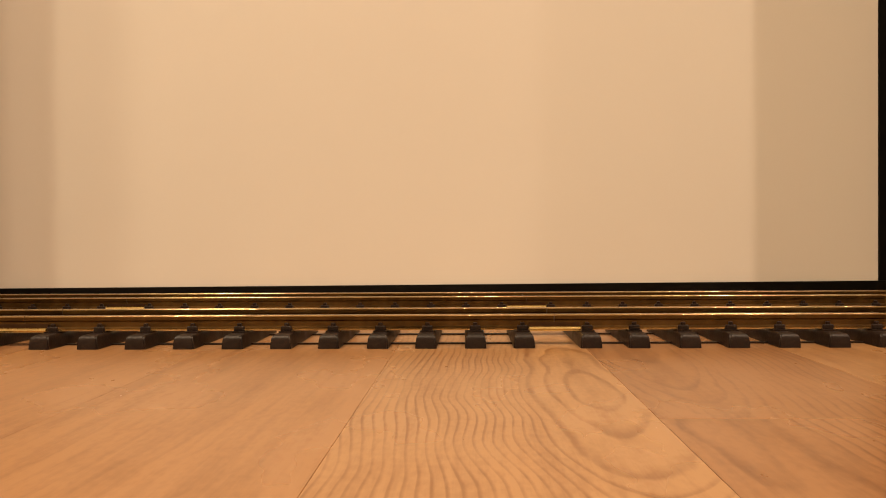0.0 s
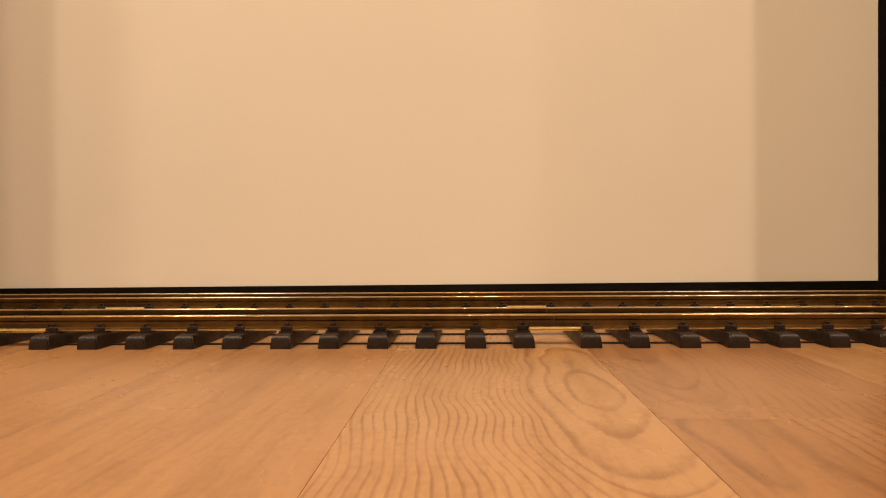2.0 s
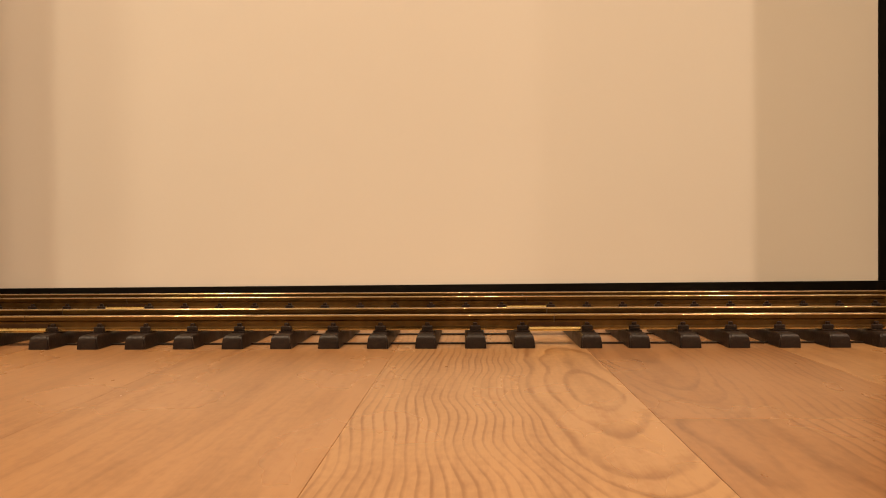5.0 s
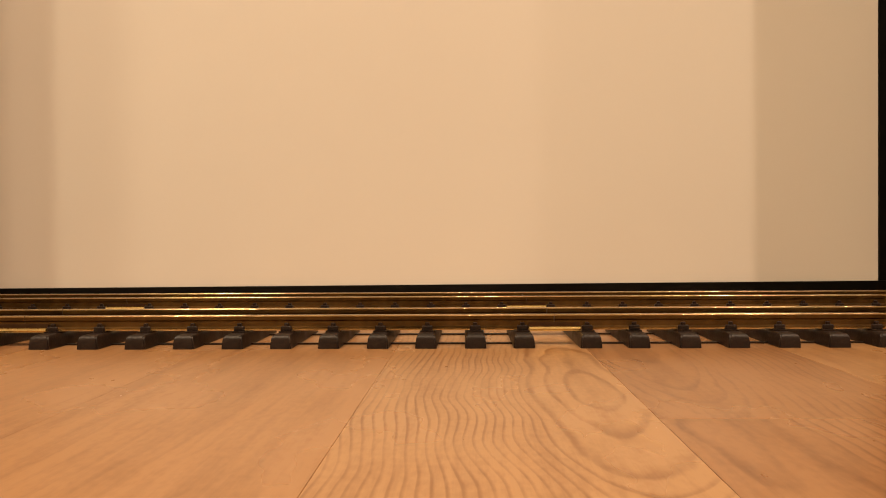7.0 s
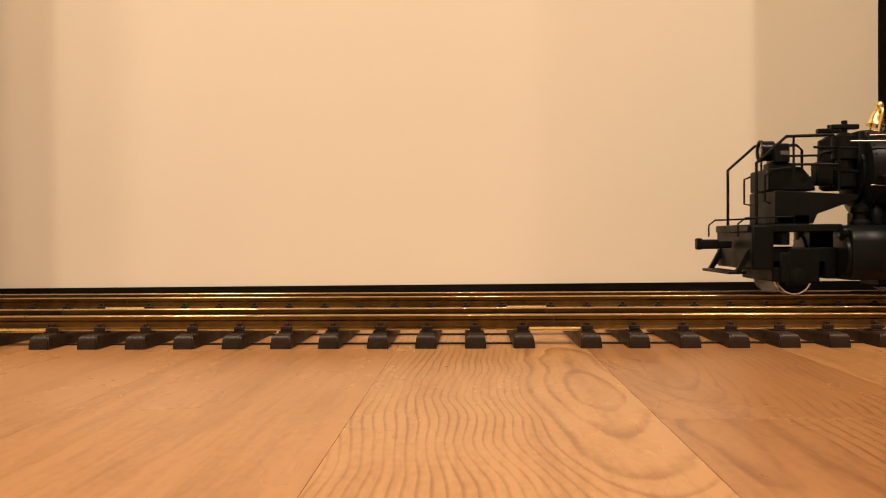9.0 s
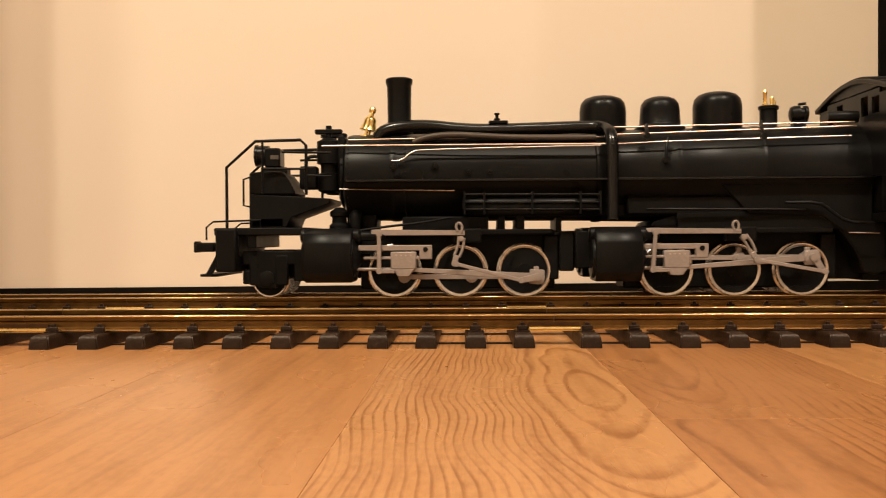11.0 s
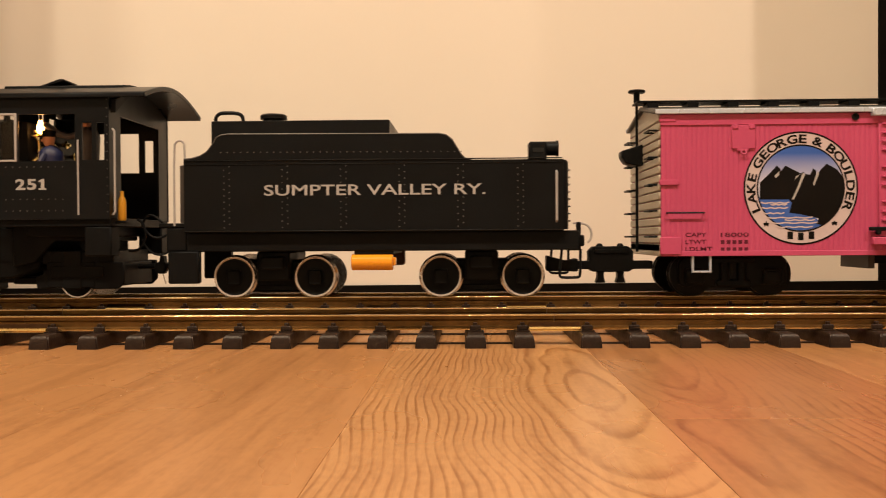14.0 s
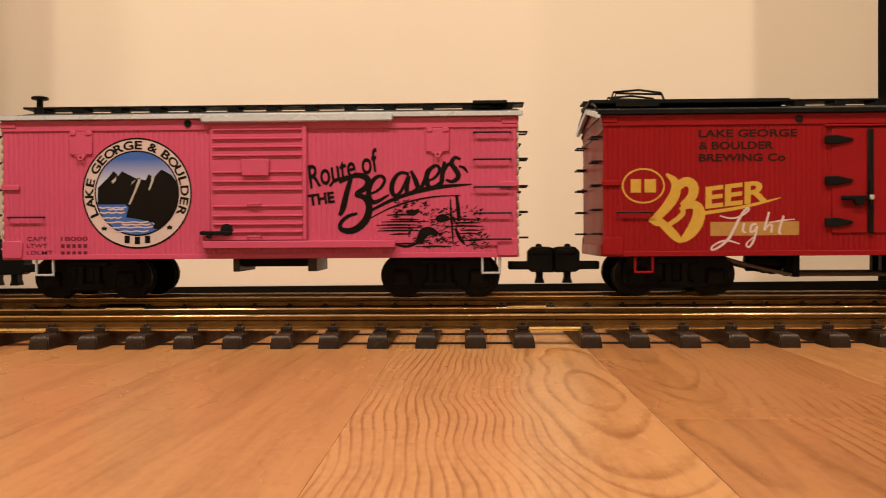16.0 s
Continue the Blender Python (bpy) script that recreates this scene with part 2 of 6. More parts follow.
def text_mesh(text, bold=0.0, shear=0.0):
    """Flat letters of unit size as a mesh, from the built-in font."""
    cu = bpy.data.curves.new("text", "FONT")
    cu.body, cu.size, cu.extrude, cu.shear, cu.offset, cu.resolution_u = text, 1.0, 0.01, shear, bold, 4
    tmp = new("text", cu)
    me = bpy.data.meshes.new_from_object(tmp.evaluated_get(bpy.context.evaluated_depsgraph_get()))
    bpy.data.objects.remove(tmp)
    bpy.data.curves.remove(cu)
    return me


def writing(name, text, x, y, z, mat, parent, fit, high, tilt=0.0, shear=0.0, bold=0.0, label=""):
    """Print on a side: its lower left corner at millimetres, fitted to a width and height."""
    me = text_mesh(text, bold, shear)
    co = np.array([v.co for v in me.vertices])
    lo, hi = co.min(0), co.max(0)
    sx, sy = fit / (hi[0] - lo[0]) * MM, high / (hi[1] - lo[1]) * MM
    me.transform(Matrix.Diagonal((sx, sy, 0.004, 1)) @ Matrix.Translation((-lo[0], -lo[1], 0)))
    me.materials.clear()
    me.materials.append(mat)
    ob = new(name, me)
    ob.parent = parent
    ob.matrix_basis = pose(x * MM, y * MM, z * MM, 90, 0, 0) @ pose(0, 0, 0, 0, 0, tilt)
    if label:
        tagged(ob, label)
    return ob


def arc_writing(name, text, cx, cz, y, radius, start, end, high, wide, mat, parent, bold=0.0):
    """Letters round a circle, from start to end degrees, all in one mesh."""
    bm = B()
    room = [0.45 if c == " " else 1.0 for c in text]
    for i, c in enumerate(text):
        if c == " ":
            continue
        a = radians(start + (end - start) * (sum(room[:i]) + room[i] / 2 - 0.5) / (sum(room) - 1))
        me = text_mesh(c, bold)
        co = np.array([v.co for v in me.vertices])
        lo, hi = co.min(0), co.max(0)
        me.transform(Matrix.Diagonal((wide * (0.72 + 0.28 * 0.6 / max(0.3, hi[0] - lo[0])) / 0.68, high / 0.73, 4.0, 1)) @ Matrix.Translation((-(lo[0] + hi[0]) / 2, 0, 0)))
        flip = a - math.pi / 2
        me.transform(Matrix.Translation((cx + radius * math.cos(a), y, cz + radius * math.sin(a))) @ Matrix.Rotation(-flip, 4, "Y") @ Matrix.Rotation(math.pi / 2, 4, "X"))
        bm.from_mesh(me)
        bpy.data.meshes.remove(me)
    return part(name, bm, mat, parent)


def ribbon(bm, points, widths, y, thick=0.12):
    """A flat brush stroke on a side: (x, z) points, a width at each end or at every point."""
    pts = [Vector((x, 0, z)) for x, z in points]
    w = list(widths) if len(widths) == len(pts) else [widths[0] + (widths[-1] - widths[0]) * i / (len(pts) - 1) for i in range(len(pts))]
    for _ in range(2):
        np_, nw = [pts[0]], [w[0]]
        for i in range(len(pts) - 1):
            np_ += [pts[i] * 0.75 + pts[i + 1] * 0.25, pts[i] * 0.25 + pts[i + 1] * 0.75]
            nw += [w[i] * 0.75 + w[i + 1] * 0.25, w[i] * 0.25 + w[i + 1] * 0.75]
        pts, w = np_ + [pts[-1]], nw + [w[-1]]
    a, b = [], []
    for i, q in enumerate(pts):
        d = (pts[min(i + 1, len(pts) - 1)] - pts[max(i - 1, 0)]).normalized()
        n = Vector((-d.z, 0, d.x)) * w[i] / 2
        a.append(bm.verts.new((q.x + n.x, y, q.z + n.z)))
        b.append(bm.verts.new((q.x - n.x, y, q.z - n.z)))
    faces = [bm.faces.new((a[i], a[i + 1], b[i + 1], b[i])) for i in range(len(a) - 1)]
    bmesh.ops.recalc_face_normals(bm, faces=faces)
    return bm


# ---- the room ----
floor_back = slab("floor_back", -2.2, 4.4, -3.4, -0.30, -0.03, -0.0005, FLOOR_WOOD, "maple laminate floor of the room", "floor")
floor_sub = slab("floor_sub", -2.2, 4.4, -0.30, 1.12, -0.04, -0.012, BLACK_FRAME, "dark underlay beneath the laminate boards", "floor")
ceiling = slab("ceiling", -2.2, 4.4, -3.4, 1.12, 2.40, 2.45, CEILING_PAINT, "plain white ceiling", "ceiling")
slab("wall_south", -2.2, 4.4, -3.5, -3.4, -0.03, 2.45, WALL_PAINT, "plain cream wall behind the camera", "wall")
slab("wall_west", -2.3, -2.2, -3.5, 1.17, -0.03, 2.45, WALL_PAINT, "plain cream side wall", "wall")
slab("wall_east", 4.4, 4.5, -3.5, 1.17, -0.03, 2.45, WALL_PAINT, "plain cream side wall", "wall")
# unseen stubs, added so that their edges cut the lamplight into bands on the panel
slab("shadow_stub_west", -2.2, -0.62, 0.25, 0.35, -0.01, 2.40, WALL_PAINT, "plain cream unseen stub added to cast the panel's shadow bands", "wall")
slab("shadow_stub_east", 0.60, 4.4, 0.25, 0.35, -0.01, 2.40, WALL_PAINT, "plain cream unseen stub added to cast the panel's shadow bands", "wall")
slab("wall_north", -2.2, 4.4, 1.12, 1.17, -0.03, 2.45, WALL_PAINT, "plain cream wall behind the sliding panels", "wall")

# ---- white sliding panel in a black frame, a little turned to the tracks ----
panel = thing("door_1", "white lacquered sliding panel in a black frame", "sliding door", kind="structure", at=(-0.481, 0.9205, 0))
panel.rotation_euler = (0, 0, radians(4.75))
part("panel", box(B(), -1300, 922, 0, 18, 10.1, 2300), WHITE_PANEL, panel)
part("bottom_rail", box(B(), -1300, 996, -2, 22, 0, 10.0), BLACK_FRAME, panel, "black bottom rail")
part("stile", box(B(), 922.4, 996, -2, 22, 10.2, 2300), BLACK_FRAME, panel, "black upright stile")
neighbour = thing("door_2", "white lacquered sliding panel beside the first one", "sliding door", kind="structure", at=(-0.481, 0.9205, 0))
neighbour.rotation_euler = (0, 0, radians(4.75))
part("panel", box(B(), 997, 2200, 2, 20, 0, 2300), WHITE_PANEL, neighbour)

# ---- laminate floor ----
floor = thing("floor", "honey maple laminate floor of wide boards", "floor", kind="structure")
PLANK_W = 101.0
SEAM = -40.0
for i in range(-21, 43):
    x0 = SEAM + i * PLANK_W
    cut = {0: -200.0, 1: 299.0, -1: -180.0, 2: 60.0, -2: 430.0}.get(i, random.uniform(-150, 700))
    for y0, y1 in ((-300, cut), (cut, 1118)):
        if y1 - y0 < 10:
            continue
        bm = box(B(), -PLANK_W / 2 + 0.04, PLANK_W / 2 - 0.04, -(y1 - y0) / 2 + 0.04, (y1 - y0) / 2 - 0.04, -8, 0, 0.11)
        wood = FIGURED_WOOD if i == 0 else PLAIN_WOODS[2] if i == 1 and y0 > 0 else PLAIN_WOODS[3] if i == 1 else PLAIN_WOODS[0] if i in (-1, -2) else random.choice(PLAIN_WOODS)
        ob = part("plank", bm, wood, floor)
        ob.matrix_basis = pose((x0 + PLANK_W / 2) * MM, (y0 + y1) / 2 * MM, 0)

# ---- two brass tracks on brown plastic sleepers ----
RAIL_TOP = 16.65
Y1, Y2 = 532.8, 689.5
RAIL_WEB = [(-2.4, 9.0), (2.4, 9.0), (2.4, 9.4), (1.0, 10.3), (0.8, 13.2), (1.55, 14.0), (1.55, 16.0), (-1.55, 16.0), (-1.55, 14.0), (-0.8, 13.2), (-1.0, 10.3), (-2.4, 9.4)]
ROUND = [(0.6 * math.sin(radians(a)), 0.6 * math.cos(radians(a))) for a in range(0, 91, 15)]
RAIL_HEAD = [(1.0 + u, 16.05 + v) for u, v in ROUND] + [(1.6, 15.85), (-1.6, 15.85)] + [(-1.0 - u, 16.05 + v) for u, v in ROUND[::-1]]
RAIL_FOOT = [(-4.2, 8.3), (4.2, 8.3), (4.2, 8.7), (3.8, 8.95), (2.3, 9.3), (-2.3, 9.3), (-3.8, 8.95), (-4.2, 8.7)]


def sleeper_mesh(parent):
    bm = B()
    half = 45.4
    profile = ((5.75, 0.0, 0.0), (5.55, 0.2, 3.2), (5.2, 0.6, 5.4), (4.75, 1.2, 6.6), (4.1, 2.1, 7.3), (3.2, 3.2, 7.5))
    rings = [[bm.verts.new((x, y, z)) for x, y in ((-w, inset - half), (w, inset - half), (w, half - inset), (-w, half - inset))] for w, inset, z in profile]
    for p, q in zip(rings, rings[1:]):
        for i in range(4):
            bm.faces.new((p[i], p[(i + 1) % 4], q[(i + 1) % 4], q[i]))
    bm.faces.new(rings[0][::-1])
    bm.faces.new(rings[-1])
    bmesh.ops.bevel(bm, geom=[e for e in bm.edges if abs(e.verts[0].co.z - e.verts[1].co.z) > 0.05], offset=0.7, segments=2, affect="EDGES")
    for s in (-24.1, 24.1):
        box(bm, -3.6, 3.6, s - 7.5, s + 7.5, 7.0, 8.25)
        for e in (-1, 1):
            box(bm, -3.0, 3.0, s + e * 4.3 - 1.0, s + e * 4.3 + 1.0, 8.0, 10.8, 0.5)
            box(bm, -1.2, 1.2, s + e * 3.6 - 0.9, s + e * 3.6 + 0.9, 10.4, 12.4, 0.3)
    return part("sleeper", bm, SLEEPER, parent, smooth=28)


def track_piece(length, pitch, lead, first):
    t = thing("track_section", "brass-railed model railway track on brown plastic sleepers", "model track", "track sections")
    sl = first
    for i in range(11):
        x = lead + i * pitch
        if sl is None:
            sl = sleeper_mesh(t)
            sl.matrix_basis = pose(x * MM, 0, 0)
        else:
            share("sleeper", sl, t, x, random.uniform(-0.5, 0.5), 0, random.uniform(-0.5, 0.5))
    for s in (-24.1, 24.1):
        rail = part("rail", prism_x(B(), [(y + s, z) for y, z in RAIL_WEB], 0.15, length - 0.15), BRASS, t)
        part("rail_head", prism_x(B(), [(y + s, z) for y, z in RAIL_HEAD], 0.15, length - 0.15), BRASS_EDGE, rail, "worn bright running edge")
        # paler brass than the web: the foot's reflected bright line put into colour
        part("rail_foot", prism_x(B(), [(y + s, z) for y, z in RAIL_FOOT], 0.15, length - 0.15), BRASS_EDGE, rail)
        part("sleeper_web", box(B(), lead, lead + 10 * pitch, s - 1.3, s + 1.3, 0.1, 1.0), SLEEPER, t)
        joiner = B()
        for e in (-1, 1):
            prism_x(joiner, [(s + e * 1.3, 10.3), (s + e * 4.3, 9.3), (s + e * 4.3, 9.9), (s + e * 1.6, 12.2)], length - 14, length + 14)
        jo = part("rail_joiner", joiner, BRASS_DARK, t, "tarnished brass rail joiner")
        lip = box(B(), length - 14, length + 14, s - 4.9, s + 4.9, 7.75, 8.25)
        for e in (-1, 1):
            prism_x(lip, [(s + e * 4.1, 10.2), (s + e * 4.9, 10.0), (s + e * 5.9, 9.4), (s + e * 6.1, 8.7), (s + e * 5.2, 8.2), (s + e * 4.1, 8.2)], length - 14, length + 14)
        part("joiner_lip", lip, BRASS_BRIGHT, jo, "bright folded brass lip")
    return t, sl


def lay(y, joint, length, pitch, first_piece, last_piece):
    lead = (length - 10 * pitch) / 2
    sl = None
    for k in range(first_piece, last_piece + 1):
        t, sl = track_piece(length, pitch, lead, sl)
        t.matrix_basis = pose((joint + k * length) * MM, y * MM, 0)


lay(Y1, 46.0, 297.3, 26.2, -5, 11)
lay(Y2, 40.0, 292.5, 25.7, -6, 12)

# a thin stray wire over the sleeper ends
wire = tagged(part("wire", tube(B(), [(268, 497, 11), (275, 492, 8.2), (283, 489, 5), (292, 486.5, 1.4), (300, 486, 0.8)], 0.45, 6, 2), material("brown_wire", (0.12, 0.07, 0.045), 0.5), None), "thin brown wire lying over the sleeper ends", "wire")

# ---- the train: where its origin stands along the track, in millimetres ----
TRAIN_KEYS = [(0.0, 2262.0), (2.0, 1917.0), (4.2, 1533.0), (6.3, 1162.0), (7.3, 983.0), (8.2, 820.0), (9.2, 637.5), (10.3, 432.1), (10.8, 336.1), (11.2, 257.8), (11.6, 180.8), (12.0, 101.4), (12.5, 0.0), (13.0, -105.2), (13.5, -215.9), (14.0, -328.9), (14.5, -443.1), (15.0, -557.5), (15.5, -671.7), (16.0, -787.8)]
TIMES = [i / 15 for i in range(241)]


def along(t):
    """The train's place at t, on a smooth curve through its keys."""
    k = TRAIN_KEYS
    i = max(j for j in range(len(k) - 1) if k[j][0] <= t + 1e-6)
    t0, a = k[i]
    t1, b = k[i + 1]

    def speed(j):
        lo, hi = max(j - 1, 0), min(j + 1, len(k) - 1)
        return (k[hi][1] - k[lo][1]) / (k[hi][0] - k[lo][0])

    h = t1 - t0
    u = (t - t0) / h
    return (2 * u**3 - 3 * u**2 + 1) * a + (u**3 - 2 * u**2 + u) * h * speed(i) + (3 * u**2 - 2 * u**3) * b + (u**3 - u**2) * h * speed(i + 1)


def play(rows, t):
    """Free play in the couplings at t, eased between (time, millimetres)."""
    if t <= rows[0][0]:
        return rows[0][1]
    for (t0, a), (t1, b) in zip(rows, rows[1:]):
        if t <= t1:
            u = (t - t0) / (t1 - t0)
            return a + (b - a) * u * u * (3 - 2 * u)
    return rows[-1][1]


MOVING = []  # (object, pose as a function of the train's place)
CARS = []


def turning(ob, x, y, z, radius, start=0.0):
    """A wheelset that rolls: it turns by the way that the train has gone."""
    MOVING.append((ob, lambda s: pose(x * MM, y * MM, z * MM, 0, -start + math.degrees(s / radius), 0)))


# ---- articulated steam locomotive ----
loco = thing("locomotive", "black articulated model steam locomotive with silver-grey rods on brass track", "model locomotive")
CARS.append(loco)
P, L = part, loco

# boiler and what sits on it
shell = lathe(B(), [(22, -390), (29, -389), (31.6, -387.5), (32.3, -384), (32.4, -356), (33.0, -355), (33.0, -350), (32.6, -349), (33.4, -207), (34.4, -206), (34.4, -201), (33.8, -200), (34.6, -150), (35.2, -149), (35.2, -145), (34.8, -144), (35.4, -90), (36, -89), (36, -85), (35.6, -84), (36, -12)], (0, 0, 88), "x", 48)
P("boiler", shell, BLACK_SATIN, L)
P("smokebox_door", lathe(B(), [(24, 0), (24, -2), (18, -4.5), (6, -6), (0, -6.2)], (-390, 0, 88), "x", 32), BLACK_MATT, L)
for x, r, z0, z1, foot in ((-197.5, 17.2, 112, 148, 0), (-155, 14.6, 112, 147, 1), (-112.5, 17.9, 112, 150, 0)):
    prof = [(r, z0), (r, z1 - 12), (r * 0.985, z1 - 9), (r * 0.93, z1 - 5.5), (r * 0.78, z1 - 2.6), (r * 0.5, z1 - 0.8), (r * 0.2, z1), (0, z1)]
    if foot:
        prof = [(r + 4, 112), (r + 4, 123.2), (r + 1.5, 124.5), (r + 0.6, 126)] + prof[1:]
    P("dome", lathe(B(), prof, (x, 0, 0), "z", 40), BLACK_SATIN, L)
P("chimney", lathe(B(), [(12, 114), (11, 120), (8.8, 124), (9.0, 148), (9.3, 157), (10.2, 159.3), (10.2, 161.6), (9.2, 162.4), (8.0, 162.2), (7.6, 150), (0, 149)], (-350, 0, 0), "z", 36), BLACK_SATIN, L)
steam = tube(B(), [(-366, -10, 110), (-365, -11, 120), (-354, -12, 124.5), (-330, -13, 125.8), (-303, -14, 122.2), (-278, -14, 121.6), (-215, -16, 123), (-199, -22, 123), (-196.5, -36, 115), (-196.5, -40, 100), (-196.5, -40, 55)], 4.6, 14, 2)
P("steam_pipe", steam, BLACK_GLOSS, L)
steam2 = tube(B(), [(-366, 10, 110), (-365, 11, 120), (-354, 12, 124.5), (-330, 13, 125.8), (-303, 14, 122.2), (-278, 14, 121.6), (-215, 16, 123), (-199, 22, 123), (-196.5, 36, 115), (-196.5, 40, 100), (-196.5, 40, 55)], 4.6, 14, 2)
P("steam_pipe", steam2, BLACK_GLOSS, L)
P("dry_pipe", tube(B(), [(-338, -24, 112), (-330, -24.5, 115.5), (-312, -24, 117.6), (-288, -24, 116.2), (-262, -24, 114.6), (-206, -24, 114.4)], 2.4, 12, 2), material("grey_brown_lagging", (0.035, 0.030, 0.028), 0.45, spread=0.2), L, "dull grey-brown lagged pipe")
valve = box(B(), -283, -269, -18, -10, 126.0, 128.2, 0.5)
lathe(valve, [(2.2, 127), (2.2, 130), (1.2, 130.5), (1.2, 132.5), (2.0, 133), (2.0, 134), (0, 134)], (-277, -14, 0), "z", 12)
P("relief_valve", valve, BLACK_MATT, L)
bell = P("bell", lathe(B(), [(6.6, 124.2), (6.9, 125), (5.8, 127), (5.0, 130), (4.6, 133), (3.4, 135.2), (1.8, 136), (1.8, 138), (2.8, 139.2), (2.8, 141), (1.6, 142.8), (0, 143.2)], (-376, 0, 0), "z", 20), BRASS_BRIGHT, L, "polished brass bell")
yoke = tube(B(), [(-376, -8.4, 119), (-376, -8.4, 133), (-376, -6, 138), (-376, 6, 138), (-376, 8.4, 133), (-376, 8.4, 119)], 1.1, 8, 1)
box(yoke, -380, -372, -10, 10, 117.5, 120, 0.4)
P("bell_yoke", yoke, BRASS_BRIGHT, bell)
bell.matrix_basis = pose(-0.374, 0, 0.122, 0, 13, 0) @ pose(0.376, 0, -0.123)
P("whistle_base", lathe(B(), [(8.5, 118), (6.3, 121), (6.3, 135.5), (7.4, 136), (7.4, 138), (6.6, 138.6), (0, 138.7)], (-76, -4, 0), "z", 24), BLACK_SATIN, L)
whistle = lathe(B(), [(2.2, 138.4), (2.2, 140), (1.3, 141), (1.5, 148), (1.9, 148.6), (1.2, 150.5), (0, 150.6)], (-78.5, -4, 0), "z", 12)
lathe(whistle, [(1.9, 138.4), (1.4, 140.4), (1.7, 144), (1.0, 145.2), (0, 145.4)], (-74, -5.5, 0), "z", 12)
lathe(whistle, [(1.6, 138.4), (1.6, 142.6), (0.8, 143.8), (0, 144)], (-71.5, -2, 0), "z", 12)
P("whistle", whistle, BRASS_BRIGHT, L, "polished brass whistle and safety valves")
gen = lathe(B(), [(2.5, -62), (5.2, -61), (6.2, -58.5), (6.2, -55), (4.4, -54.5), (4.4, -52), (6.0, -51.6), (6.0, -49.5), (0, -49.3)], (0, -8, 131.8), "x", 20)
box(gen, -60, -51, -12, -4, 118, 127, 0.5)
tube(gen, [(-55, -8, 137), (-55, -8, 139), (-50, -8, 139.5)], 1.1, 8)
P("turbo_generator", gen, BLACK_SATIN, L)
duct = lathe(B(), [(3.8, -38), (4.4, -37), (4.4, -16), (0, -15.9)], (0, -16, 128.4), "x", 16)
P("pipe_duct", duct, BLACK_SATIN, L)

# rivets of the smokebox rings
rings = B()
for x, n in ((-385.5, 20), (-344, 20), (-352.8, 20), (-204, 16)):
    for i in range(n):
        a = radians(-62 + 124 * i / (n - 1))
        r = 33.2 if x > -350 else 32.6
        lathe(rings, [(0.6, 0.4), (0.45, -0.3), (0, -0.45)], (x, -r * math.cos(a), 88 + r * math.sin(a)), "y", 6)
tagged(P("rivets", rings, BLACK_GLOSS, L), kind="stuff")

# handrails and pipes along the flank
P("handrail", tube(B(), [(-404, -30, 109.5), (-300, -34.5, 109), (-186, -36.5, 108.6)], 0.62, 8), COPPER, L, "thin copper-coloured handrail")
P("handrail", tube(B(), [(-386, -20, 114.6), (-330, -21, 115.2), (-196, -22, 114.9)], 0.62, 8), COPPER, L, "thin copper-coloured handrail")
P("handrail", tube(B(), [(-192, -21, 122), (-20, -21, 124.2)], 0.62, 8), COPPER, L, "thin copper-coloured handrail")
P("handrail", tube(B(), [(-192, -25.5, 116.2), (-20, -24, 121)], 0.68, 8), COPPER, L, "thin copper-coloured handrail")
P("handrail", tube(B(), [(-193, -34, 108.5), (-158, -34.5, 110), (-27, -33, 113)], 0.68, 8), STEEL, L, "thin bright pipe")
P("feed_pipe", tube(B(), [(-353, -34.5, 98), (-346, -35, 98), (-338, -34.5, 104.8), (-330, -34.5, 105.6), (-260, -35.5, 106.8), (-204, -36.5, 107.4)], 0.7, 8, 1), STEEL, L)
P("lower_pipe", tube(B(), [(-391, -33, 78), (-330, -36, 76.6), (-308, -36, 76)], 0.6, 8), STEEL, L)
P("running_board", box(B(), -386, -13, -42, -30, 82.4, 84.2, 0.4), BLACK_GLOSS, L)
P("running_board", box(B(), -386, -13, 30, 42, 82.4, 84.2, 0.4), BLACK_GLOSS, L)
for x, z0, z1 in ((-158, 112.5, 97), (-89, 124.5, 113), (-171, 123.5, 114)):
    P("pipe_hanger", tube(B(), [(x + 2, -22 if z0 > 118 else -33, z0), (x, -31 if z0 > 118 else -36, (z0 + z1) / 2), (x, -35 if z0 > 118 else -37, z1)], 1.2, 8, 1), BLACK_SATIN, L)
    P("hanger_foot", lathe(B(), [(2.4, -35.5 if z0 < 118 else -33), (2.4, -37.6 if z0 < 118 else -36), (0, -37.9 if z0 < 118 else -36.2)], (x, 0, z1), "y", 12), BLACK_SATIN, L)
for x, z, r in ((-349, 88.5, 2.6), (-336, 88.5, 4.2), (-322, 94, 2.6), (-298, 90, 2.2), (-283, 90, 1.6), (-352, 94, 3)):
    P("washout_plug", lathe(B(), [(r, 0), (r, -1.6), (r * 0.6, -1.7), (r * 0.55, -2.6), (0, -2.7)], (x, -32.8, z), "y", 14), BLACK_SATIN, L)
lug = B()
prism(lug, [(-341, 84), (-331, 84), (-331, 89), (-333.5, 92), (-338.5, 92), (-341, 89)], -36.5, -31)
P("smokebox_saddle_plate", lug, BLACK_MATT, L)
for i, z in enumerate((73.2, 67.6, 62.6)):
    P("air_cooler_pipe", tube(B(), [(-301, -40, z), (-205, -40, z - 0.6)], 0.9, 8), BLACK_GLOSS, L)
for x in (-301, -287, -253, -219, -205):
    P("cooler_bracket", box(B(), x - 0.7, x + 0.7, -41.4, -34, 59, 75.0, 0.2), BLACK_SATIN, L)
P("air_tank", lathe(B(), [(0.5, -303), (6, -302.4), (7.5, -300), (7.5, -206), (6, -203.6), (0.5, -203)], (0, -29, 65), "x", 20), BLACK_SATIN, L)
